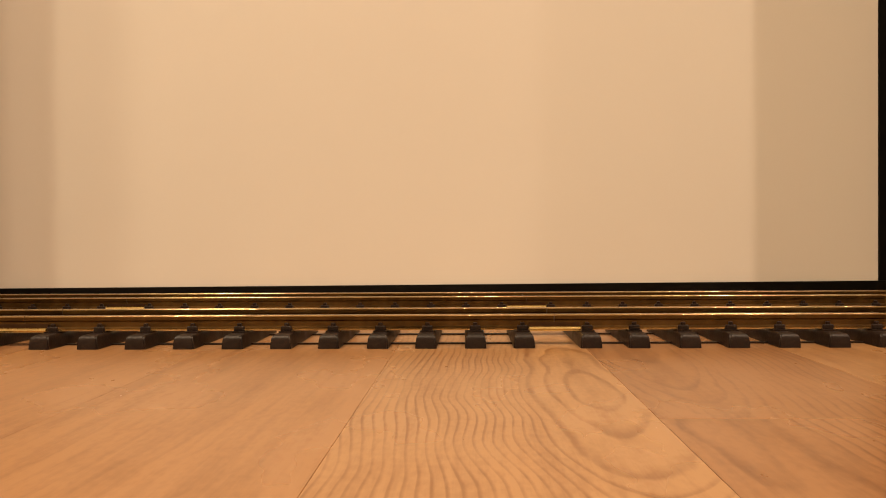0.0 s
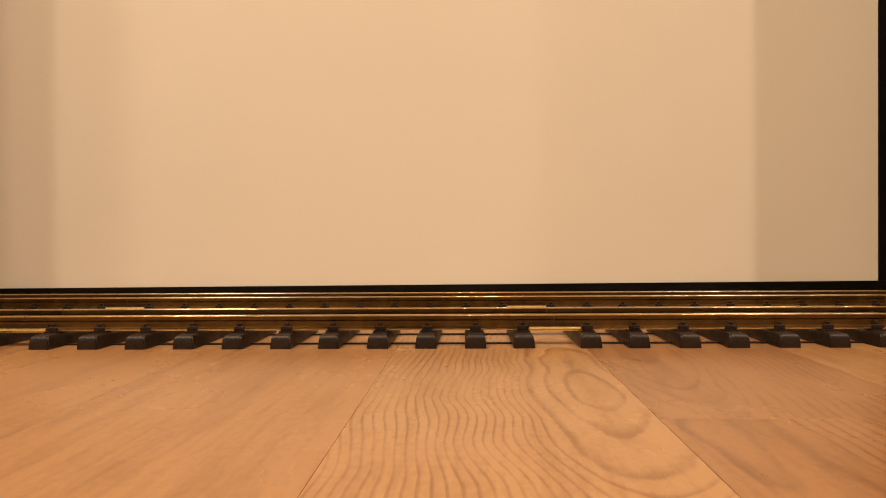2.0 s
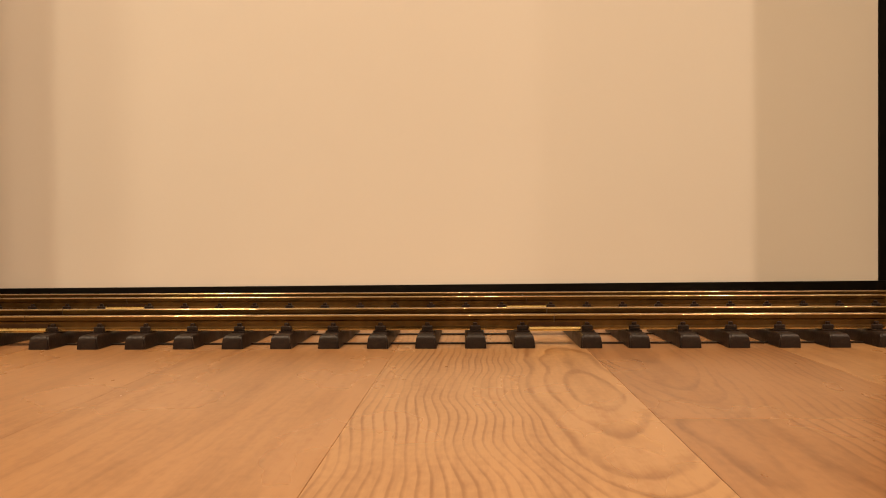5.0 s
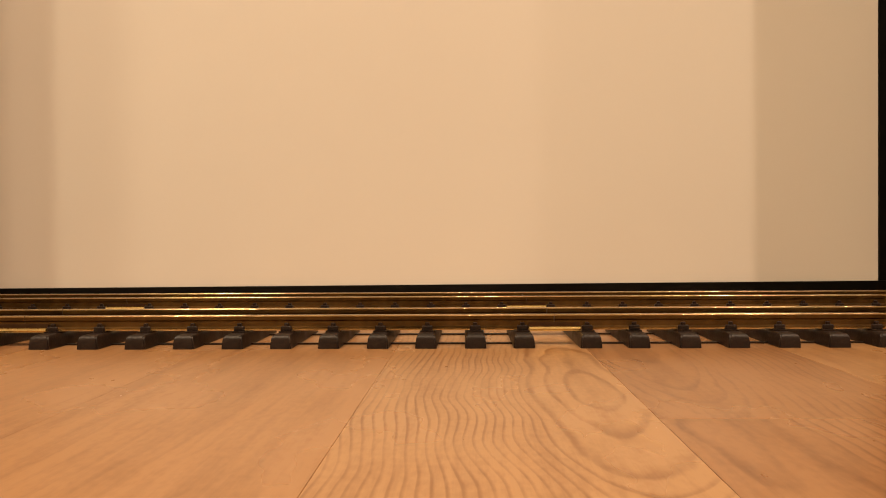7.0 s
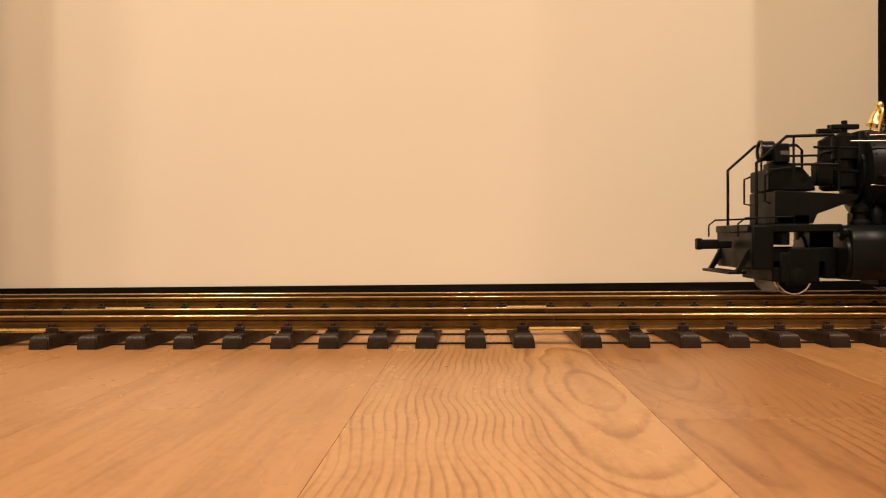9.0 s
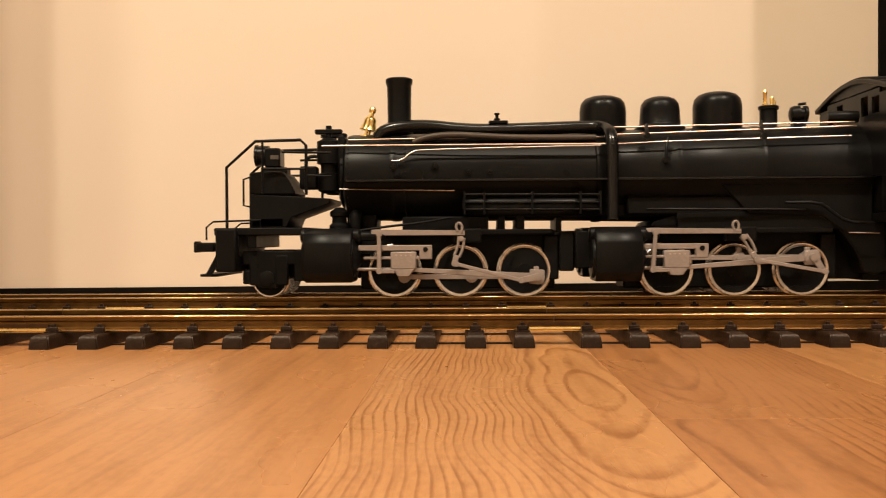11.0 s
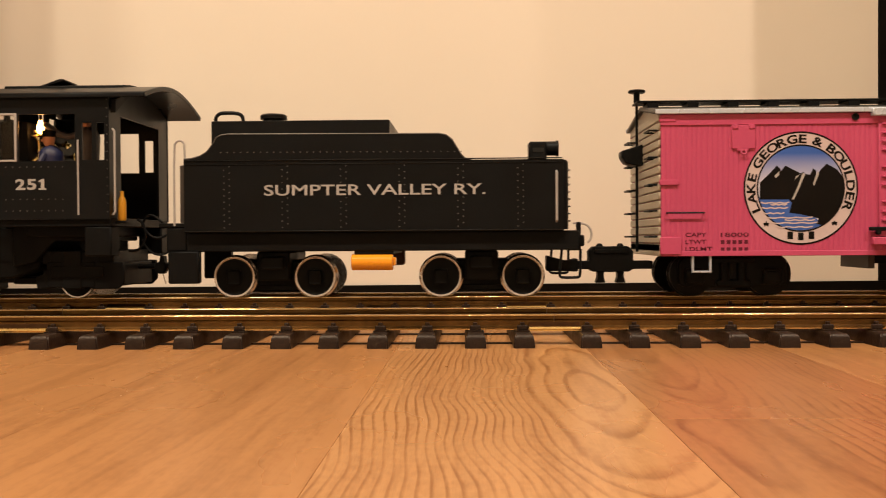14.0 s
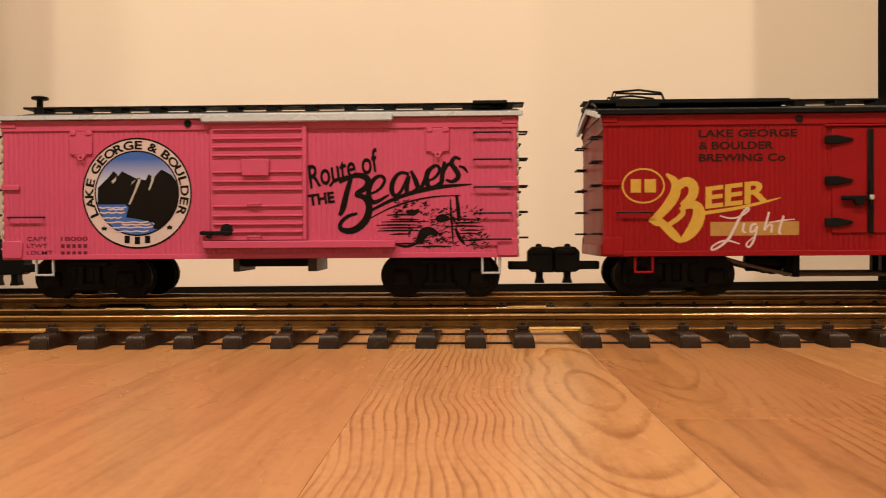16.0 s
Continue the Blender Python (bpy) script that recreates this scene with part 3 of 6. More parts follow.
P("lower_pipe", tube(B(), [(-172, -38, 62), (-162, -38, 62), (-60, -36, 61)], 1.0, 8), BLACK_GLOSS, L)
under = B()
box(under, -300, -90, -27, 27, 57, 66, 1)
box(under, -186, -60, -33, 33, 57.5, 72, 2)
P("ashpan", under, BLACK_MATT, L)
P("firebox", prism(B(), [(-120, 80), (-13, 80), (-13, 52), (12, 51), (14, 36), (12, 22), (-10, 14.5), (-20, 16), (-24, 30), (-36, 47), (-48, 56), (-100, 58)], -35, 35, 1.2), BLACK_MATT, L)
P("rear_frame", box(B(), -46, -8, -17, 17, 11, 49, 1), BLACK_MATT, L)
spring = box(B(), -346, -284, -30, 30, 47, 58, 1)
box(spring, -277, -272, -28, 28, 47, 58, 0.5)
box(spring, -264, -258, -28, 28, 47, 58, 0.5)
box(spring, -235, -231, -24, 24, 46, 57, 0.5)
P("spring_gear", spring, BLACK_MATT, L)
reach = box(B(), -150, -20, -33, 33, 47, 60, 1)
prism(reach, [(-150, 47), (-150, 58), (-166, 53), (-168, 50.5)], -30, 30)
P("reach_beam", reach, BLACK_MATT, L)
P("sand_pipe", tube(B(), [(-75, -38, 66), (-52, -39, 66), (-44, -39, 60), (-34, -40, 52), (-14, -40, 51)], 1.2, 8, 1), BLACK_SATIN, L)
P("drain_pipe", tube(B(), [(-34, -45, 44.5), (-13, -45, 44)], 0.5, 8), STEEL, L)

# smokebox front: air pumps and their pipes
for y in (-13, 13):
    pump = lathe(B(), [(5, 76), (8.2, 78), (8.6, 90), (6.2, 91), (6.2, 97), (9.0, 98), (9.0, 114), (6, 115.5), (4, 117), (0, 117.2)], (-401.5, y, 0), "z", 18)
    box(pump, -411.5, -391.5, y - 3, y + 3, 119.8, 123.2, 0.6)
    rod(pump, (-401.5, y, 115), (-401.5, y, 126), 2.2)
    P("air_pump", pump, BLACK_MATT, L)
pumpbox = box(B(), -423, -410, -17, -5, 79, 96, 1.2)
tube(pumpbox, [(-419, -11, 95), (-419, -11, 102), (-414, -11, 104), (-408, -11, 103)], 1.4, 8, 1)
box(pumpbox, -394, -389, -20, 20, 76, 118, 1)
P("pump_valve_chest", pumpbox, BLACK_MATT, L)

# pilot deck, railings, lamp
P("pilot_beam", box(B(), -478, -463, -46, 46, 19, 50, 1.2), BLACK_MATT, L)
deck = box(B(), -480, -414, -42, 42, 45, 50.5, 0.8)
box(deck, -470, -462, -42, -30, 30, 45, 0.6)
box(deck, -456, -432, -30, 30, 50, 58, 1)
box(deck, -456, -450, -40, 40, 36, 45, 0.5)
P("pilot_deck", deck, BLACK_MATT, L)
P("tank_platform", prism(B(), [(-457, 75), (-398, 71.5), (-399, 68), (-427, 58), (-430, 51), (-457, 51), (-457, 66)], -30, 30, 0.5), BLACK_MATT, L)
P("sand_box", prism(B(), [(-459, 75), (-459, 91), (-443, 92.5), (-435, 92), (-430, 86), (-426, 78), (-425, 75)], -22, 22, 0.9), BLACK_MATT, L)
lamp = P("headlamp", box(B(), -451, -439, -9, 9, 96, 110.5, 1.2), BLACK_SATIN, L)
P("lamp_tube", lathe(B(), [(7.5, -449), (7.5, -457), (8.2, -457.2), (8.2, -459), (6.8, -459), (6.5, -456), (0, -455.8)], (0, 0, 105.5), "x", 24), BLACK_SATIN, lamp)
P("number_plate", box(B(), -446, -440, -9.4, -8.8, 102, 105), RIVET_GREY, lamp, "small pale plate")
P("lamp_lens", lathe(B(), [(6.4, -457.6), (4, -458.4), (0, -458.7)], (0, 0, 105.5), "x", 20), glass_material("lamp_glass", (0.95, 0.95, 0.9)), lamp)
P("lamp_bracket", box(B(), -454, -434, -7, 7, 89, 96.2, 0.8), BLACK_MATT, L)
for y in (-36, 36):
    rail = tube(B(), [(-472, y, 49), (-472, y, 94), (-451, y, 112.6), (-418.5, y, 113.3), (-414.5, y, 109.5), (-414.5, y, 74)], 1.15, 8)
    P("deck_railing", rail, BLACK_MATT, L)
    P("railing_bar", tube(B(), [(-446, y, 113.3), (-446, y, 75)], 0.9, 8), BLACK_MATT, L)
    P("railing_bar", tube(B(), [(-446, y, 92.8), (-414.5, y, 92.6)], 0.9, 8), BLACK_MATT, L)
    P("railing_bar", tube(B(), [(-432, y, 104.8), (-398, y * 0.8, 104.6)], 0.9, 8), BLACK_MATT, L)
    P("railing_bar", tube(B(), [(-414, y, 88), (-398, y * 0.8, 87.6)], 0.9, 8), BLACK_MATT, L)
    P("grab_rail", tube(B(), [(-458, y * 0.6, 66), (-462.5, y * 0.7, 67), (-462.5, y * 0.7, 86), (-458, y * 0.6, 88)], 0.8, 8), BLACK_MATT, L)
    P("grab_rail", tube(B(), [(-486, y * 1.1, 42), (-486, y * 1.1, 51), (-481, y * 1.1, 55), (-447, y * 1.1, 56), (-447, y * 1.1, 50)], 0.7, 8), BLACK_MATT, L)
front = box(B(), -504, -490, -7, 7, 33, 40, 1.2)
box(front, -491, -480, -4, 4, 33.5, 39, 0.8)
box(front, -506, -502, -5, 3, 32.5, 41, 0.8)
P("front_coupler", front, BLACK_MATT, L)
steps = box(B(), -492, -479, -36, 36, 15.4, 17.4, 0.4)
prism(steps, [(-478, 34), (-488, 16), (-484, 16), (-474, 32)], -38, -34)
prism(steps, [(-478, 34), (-488, 16), (-484, 16), (-474, 32)], 34, 38)
P("footboard", steps, BLACK_MATT, L)
saddle = lathe(B(), [(7.5, 48), (7.5, 52), (5.5, 54), (5.5, 58), (7, 59), (7, 62), (3, 65), (0, 65.5)], (-393, -20, 0), "z", 18)
lathe(saddle, [(4, 48), (5, 52), (5, 60), (2, 64), (0, 64.2)], (-381, -20, 0), "z", 14)
box(saddle, -388, -366, -16, 16, 46, 60, 1)
P("steam_joint", saddle, BLACK_MATT, L)
P("cylinder_hose", tube(B(), [(-384, -34, 47), (-360, -36, 50.5), (-330, -36, 53.6), (-312, -34, 57)], 0.9, 8, 1), BLACK_MATT, L)


# one engine unit: frame, cylinders, three axles with rods
def wheel_pair(name, r, tread, face, parent, hub=5.0, tyre_mat=STEEL, rim_w=2.4):
    ax = new(name)
    ax.parent = parent
    ax.empty_display_size = 0.01
    axle = P("axle", lathe(B(), [(2.2, -face + 2), (2.2, face - 2)], (0, 0, 0), "y", 10), BLACK_MATT, ax)
    for s in (-1, 1):
        f = s * face
        disc = lathe(B(), [(r - rim_w + 0.2, f - s * 4.6), (r - rim_w + 0.2, f - s * 0.9), (r * 0.55, f - s * 1.4), (hub, f - s * 0.6), (hub, f + s * 0.2), (1, f + s * 0.2)], (0, 0, 0), "y", 30)
        P("wheel_disc", disc, BLACK_MATT, ax)
        rim = lathe(B(), [(r - rim_w, f - s * 4.4), (r - rim_w, f - s * 0.2), (r - rim_w + 0.4, f), (tread, f), (tread + 0.1, f - s * 4.2), (r, f - s * 4.8), (r, f - s * 5.8), (r - rim_w, f - s * 5.8)], (0, 0, 0), "y", 36)
        P("tyre", rim, tyre_mat, ax, "bright nickel tyre" if tyre_mat is STEEL else "")
    return ax


CRANK = 8.8
ROLL = 17.9


def engine(xs, x_cyl, c0, c1, theta0, s0):
    zc = 18.6
    x1, x2, x3 = xs
    fr = box(B(), x_cyl + 36, x3 + 23, -17, 17, 5, 48, 1.2)
    box(fr, x3 + 14, x3 + 25, -26, 26, 12, 44, 1)
    box(fr, x1 - 4, x3 + 20, -34, 34, 44.5, 48.5, 0.8)
    P("engine_frame", fr, BLACK_MATT, L)
    for s in (-1, 1):
        cyl = lathe(B(), [(2, c0 - 2), (14, c0 - 1.4), (15.2, c0 + 0.5), (15.2, c1), (12.5, c1 + 1.5), (5, c1 + 4), (3.4, c1 + 5), (3.4, x_cyl + 46)], (0, s * 41, 28.5), "x", 30)
        prism_x(cyl, [(s * 22, 11.5), (s * 52, 11.5), (s * 58.5, 18), (s * 59, 39), (s * 55, 46), (s * 47, 49.6), (s * 22, 49.6)], c0 + 0.5, c1 - 0.5, 1.0)
        P("cylinder", cyl, BLACK_SATIN, L)
        ch = lathe(B(), [(4, c0 - 3), (5.4, c0 - 2), (5.4, c1 + 3), (3.6, c1 + 5), (3.2, x_cyl + 56), (1.2, x_cyl + 57)], (0, s * 44, 44), "x", 18)
        P("valve_chest", ch, BLACK_SATIN, L)
        guide = box(B(), x_cyl + 38, x_cyl + 90, s * 47 - 1.6, s * 47 + 1.6, 33.6, 37.6, 0.5)
        box(guide, x_cyl + 42, x_cyl + 90, s * 47 - 1.6, s * 47 + 1.6, 27.6, 29.6, 0.4)
        box(guide, x_cyl + 81, x_cyl + 90, s * 47 - 1.8, s * 47 + 1.8, 27.6, 37.6, 0.5)
        slide = P("slide_bar", guide, ROD_GREY, L, "silver-grey slide bars")
        P("bar_bolt", lathe(B(), [(1.8, 0), (1.8, s * 0.5), (0, s * 0.6)], (x_cyl + 85.5, s * 48.7, 34.4), "y", 12), BLACK_MATT, slide)
        P("radius_rod", prism(B(), [(x_cyl + 47, 44.6), (x_cyl + 47, 48.4), (x_cyl + 51, 48.6), (x_cyl + 113, 47.6), (x_cyl + 113, 44.2), (x_cyl + 52, 44.4)], s * 46 - 1, s * 46 + 1, 0.3), ROD_GREY, L, "silver-grey radius rod")
        hang = tube(B(), [(x_cyl + 108, s * 47, 47), (x_cyl + 106.6, s * 47, 51), (x_cyl + 109, s * 47, 53.6), (x_cyl + 111.4, s * 47, 51), (x_cyl + 110.6, s * 47, 46)], 0.9, 8, 1)
        P("lifting_link", hang, ROD_GREY, L, "silver-grey lifting link")
        box_ = box(B(), x_cyl + 104, x_cyl + 125, s * 34, s * 44, 39, 49, 1)
        P("link_bracket", box_, BLACK_MATT, L)

        phase = theta0 + (90 if s > 0 else 0)

        def angle(place, phase=phase):
            return radians(phase) + (s0 - place) / ROLL

        # crosshead
        cross = box(B(), -9, 9, s * 47 - 2.6, s * 47 + 2.6, 20.5, 33.0, 0.8)
        prism(cross, [(-8, 21), (8, 21), (4, 15.5), (-4, 15.5)], s * 47 - 2.4, s * 47 + 2.4, 0.5)
        rod(cross, (-8, s * 45, 20.6), (-34, s * 45, 20.6), 1.2)
        box(cross, -19, -6, s * 50 - 0.8, s * 50 + 0.8, 17.8, 20.6, 0.4)
        crosshead = P("crosshead", cross, ROD_GREY, L, "silver-grey crosshead")
        for q in (-5, -1.6, 1.8, 5.2):
            P("rivet", lathe(B(), [(0.5, 0), (0.5, s * 0.35), (0, s * 0.4)], (q, s * 49.6, 30.4), "y", 8), WHITE_PRINT, crosshead)
        MAIN = 94.0

        def head_x(place, angle=angle):
            a = angle(place)
            return x3 + CRANK * math.cos(a) - math.sqrt(MAIN**2 - (zc + CRANK * math.sin(a) - 20.5) ** 2)

        MOVING.append((crosshead, lambda place, head_x=head_x: pose(head_x(place) * MM, 0, 0)))

        # main rod, pinned at the crank
        bar = prism(B(), [(-MAIN, -1.4), (-MAIN, 1.4), (0, 2.4), (0, -2.4)], s * 46 - 0.9, s * 46 + 0.9, 0.3)
        lathe(bar, [(5.2, s * 44.6), (5.2, s * 48.2), (3, s * 48.6), (0, s * 48.7)], (0, 0, 0), "y", 20)
        box(bar, -5.5, 5, s * 46 - 1.6, s * 46 + 1.6, -5.2, 5.2, 0.8)
        lathe(bar, [(3, s * 44.6), (3, s * 48.0), (0, s * 48.2)], (-MAIN, 0, 0), "y", 16)
        main = P("main_rod", bar, ROD_GREY, L, "silver-grey main rod")

        def main_pose(place, angle=angle, head_x=head_x, s=s):
            a = angle(place)
            px, pz = x3 + CRANK * math.cos(a), zc + CRANK * math.sin(a)
            dip = math.atan2(pz - 20.5, px - head_x(place))
            return pose(px * MM, 0, pz * MM, 0, -math.degrees(dip), 0)

        MOVING.append((main, main_pose))

        # coupling rod over all three wheels
        side = prism(B(), [(x1 - x3, -1.8), (x1 - x3, 1.8), (0, 1.8), (0, -1.8)], s * 37 - 0.9, s * 37 + 0.9, 0.3)
        for q in (x1 - x3, x2 - x3, 0):
            lathe(side, [(4.4, s * 35.6), (4.4, s * 38.4), (2.4, s * 38.6), (2.4, s * 39.6), (0, s * 39.8)], (q, 0, 0), "y", 18)
            box(side, q - 1.8, q + 1.8, s * 37 - 1.2, s * 37 + 1.2, 3, 7, 0.4)
        coupling = P("coupling_rod", side, ROD_GREY, L, "silver-grey coupling rod")
        MOVING.append((coupling, lambda place, angle=angle: pose((x3 + CRANK * math.cos(angle(place))) * MM, 0, (zc + CRANK * math.sin(angle(place))) * MM)))

        # return crank, eccentric rod, expansion link, combination lever
        ECC = 7.0

        def ecc(place, angle=angle):
            a = angle(place) - radians(95)
            return x3 + ECC * math.cos(a), zc + ECC * math.sin(a)

        a0, a1 = Vector((CRANK, 0, 0)), Vector((ECC * math.cos(radians(-95)), 0, ECC * math.sin(radians(-95))))
        arm = B()
        d = (a1 - a0).normalized()
        nrm = Vector((-d.z, 0, d.x))
        prism(arm, [((a0 + nrm * 2.6).x, (a0 + nrm * 2.6).z), ((a1 + nrm * 1.9).x, (a1 + nrm * 1.9).z), ((a1 - nrm * 1.9).x, (a1 - nrm * 1.9).z), ((a0 - nrm * 2.6).x, (a0 - nrm * 2.6).z)], s * 50.0 - 0.8, s * 50.0 + 0.8, 0.3)
        lathe(arm, [(2.8, s * 48.5), (2.8, s * 51.4), (0, s * 51.6)], tuple(a0), "y", 14)
        lathe(arm, [(1.9, s * 49), (1.9, s * 53.4), (0, s * 53.5)], tuple(a1), "y", 12)
        ret = P("return_crank", arm, ROD_GREY, L, "silver-grey return crank")
        MOVING.append((ret, lambda place, angle=angle: pose(x3 * MM, 0, zc * MM, 0, -math.degrees(angle(place)), 0)))
        PIVX, PIVZ, LOW, EL = x2 + 0.5, 41.0, 17.0, 46.5

        def link_angle(place, ecc=ecc):
            ex, ez = ecc(place)
            lx = ex - EL
            return max(-0.5, min(0.5, math.asin(max(-1, min(1, (lx - PIVX) / LOW)))))

        lk = B()
        for q in (-2.6, 1.2):
            tube(lk, [(q + 0.7, s * 51.5, 2), (q + 1.9, s * 51.5, -5), (q + 0.9, s * 51.5, -12)], 1.0, 8, 1)
        lathe(lk, [(2.0, s * 49.5), (2.0, s * 53), (0, s * 53.2)], (0, 0, 1), "y", 12)
        lathe(lk, [(2.1, s * 49.5), (2.1, s * 54), (0, s * 54.2)], (0, 0, -LOW), "y", 12)
        box(lk, -2, 2, s * 51.5 - 1, s * 51.5 + 1, -LOW, -11, 0.5)
        link = P("expansion_link", lk, ROD_GREY, L, "silver-grey expansion link")
        MOVING.append((link, lambda place, link_angle=link_angle: pose(PIVX * MM, 0, PIVZ * MM, 0, -math.degrees(link_angle(place)), 0)))
        er = prism(B(), [(-EL, -1.2), (-EL, 1.2), (0, 1.3), (0, -1.3)], s * 52.6 - 0.8, s * 52.6 + 0.8, 0.3)
        for q in (0, -EL):
            lathe(er, [(2.0, s * 51.6), (2.0, s * 54), (0, s * 54.1)], (q, 0, 0), "y", 12)
        eccrod = P("eccentric_rod", er, ROD_GREY, L, "silver-grey eccentric rod")

        def ecc_pose(place, ecc=ecc, link_angle=link_angle):
            ex, ez = ecc(place)
            g = link_angle(place)
            lx, lz = PIVX + LOW * math.sin(g), PIVZ - LOW * math.cos(g)
            return pose(ex * MM, 0, ez * MM, 0, -math.degrees(math.atan2(ez - lz, ex - lx)), 0)

        MOVING.append((eccrod, ecc_pose))
        lev = prism(B(), [(-1.2, 1.5), (1.2, 1.5), (1.6, -26), (-1.6, -26)], s * 50.5 - 0.8, s * 50.5 + 0.8, 0.3)
        lathe(lev, [(2.1, s * 48), (2.1, s * 51.6), (0, s * 51.7)], (0, 0, 0), "y", 12)
        lathe(lev, [(2.1, s * 49), (2.1, s * 51.8), (0, s * 51.9)], (0, 0, -26), "y", 12)
        lever = P("combination_lever", lev, ROD_GREY, L, "silver-grey combination lever")
        MOVING.append((lever, lambda place, head_x=head_x: pose((x_cyl + 53) * MM, 0, 45.5 * MM, 0, -math.degrees(math.asin(max(-0.6, min(0.6, (head_x(place) - 17 - x_cyl - 53) / 26)))), 0)))
    for q in xs:
        ax = wheel_pair("driving_wheelset", 20.0, 18.6, 28.4, L, rim_w=3.5)
        for s in (-1, 1):
            pin = lathe(B(), [(3, s * 28), (3, s * 36), (0, s * 36.2)], (CRANK * math.cos(radians(90 if s > 0 else 0)), 0, CRANK * math.sin(radians(90 if s > 0 else 0))), "y", 12)
            P("crank_pin", pin, ROD_GREY, ax)
            cw = B()
            prism(cw, [(-16.5 * math.cos(a), 16.5 * math.sin(a)) for a in (-0.6, -0.3, 0, 0.3, 0.6)] + [(-12, 5), (-12, -5)], s * 28.3, s * 29.2)
            P("counterweight", cw, BLACK_MATT, ax)
        MOVING.append((ax, lambda place, q=q: pose(q * MM, 0, zc * MM, 0, -(theta0 + math.degrees((s0 - place) / ROLL)), 0)))


engine((-352.2, -304.3, -258.2), -414.0, -414.0, -379.0, 37.0, 277.4)
engine((-156.2, -108.0, -60.0), -221.5, -211.0, -178.0, 88.0, 297.0)
P("cylinder_bracket", box(B(), -233, -222.5, -30, 30, 18, 47, 1.0), BLACK_MATT, L)
P("cylinder_bracket", box(B(), -222, -211.5, -34, 34, 20, 47, 1.0), BLACK_MATT, L)

# pilot truck and trailing truck
for x, x0, x1, z1 in ((-443, -461, -416, 34), (37, 15, 67, 35)):
    ax = wheel_pair("truck_wheelset", 13.6, 12.4, 28.4, L, 4)
    turning(ax, x, 0, 12.6, 12.4)
    fr = box(B(), x0, x1, -24, 24, 14, z1 - 4, 1)
    box(fr, x0, x1, -36, -31, z1 - 10, z1, 0.8)
    box(fr, x0, x1, 31, 36, z1 - 10, z1, 0.8)
    if x < 0:
        for s in (-1, 1):
            box(fr, x - 13, x + 15, s * 32, s * 37, 9, 31, 1.0)
            lathe(fr, [(5.5, s * 36), (5.5, s * 38.4), (3.5, s * 39), (0, s * 39.1)], (x, 0, 14), "y", 16)
    if x > 0:
        box(fr, x - 19, x + 17, -37, -31, 8, 27, 0.8)
    box(fr, x - 7, x + 7, -37.5, -31, 7, z1, 0.8)
    box(fr, x - 7, x + 7, 31, 37, 7, z1, 0.8)
    box(fr, x1 - 8, x1, -36, 36, 12, z1, 0.8)
    box(fr, x0, x0 + 6, -36, 36, 10, z1 - 14, 0.8)
    if x > 0:
        cheek = [(10.0, 16.3), (16.1, 18.3), (19.8, 24.8), (21.5, 32.9), (24.8, 34.5), (56.4, 33.9), (57.2, 26.6), (73.8, 26.5), (74.9, 19.6), (74.5, 11.5), (70.0, 7.1), (51.4, 6.8), (48.1, 10.9), (27.0, 11.0), (23.8, 7.7), (10.7, 7.8)]
        for s in (-1, 1):
            prism(fr, cheek, s * 33, s * 36.5, 0.5)
        box(fr, 22, 60, -37.6, -36, 15, 24, 0.6)
        box(fr, 64, 72, -30, 30, 9, 26, 0.8)
    P("truck_frame", fr, BLACK_MATT, L)
P("trailing_radius_bar", prism(B(), [(-14.5, 14.9), (9.3, 14.8), (9.3, 9.8), (-14.5, 10.0)], -20, 20, 0.5), BLACK_MATT, L)
P("rear_frame_casting", prism(B(), [(-4.5, 59.7), (56.9, 59.2), (56.8, 41.6), (27.7, 42.5), (23.7, 41.0), (18.8, 35.4), (11.5, 26.5), (-4.7, 23.4)], -40, 40, 0.8), BLACK_MATT, L)


# cab
def pierced(bm, x0, x1, z0, z1, holes, y0, y1):
    """A sheet with rectangular openings, from cells."""
    xs = sorted({x0, x1, *[h[0] for h in holes], *[h[1] for h in holes]})
    zs = sorted({z0, z1, *[h[2] for h in holes], *[h[3] for h in holes]})
    for a, b in zip(xs, xs[1:]):
        for c, d in zip(zs, zs[1:]):
            if not any(h[0] <= a and b <= h[1] and h[2] <= c and d <= h[3] for h in holes):
                box(bm, a, b, y0, y1, c, d)
    bmesh.ops.remove_doubles(bm, verts=bm.verts, dist=0.01)
    return bm


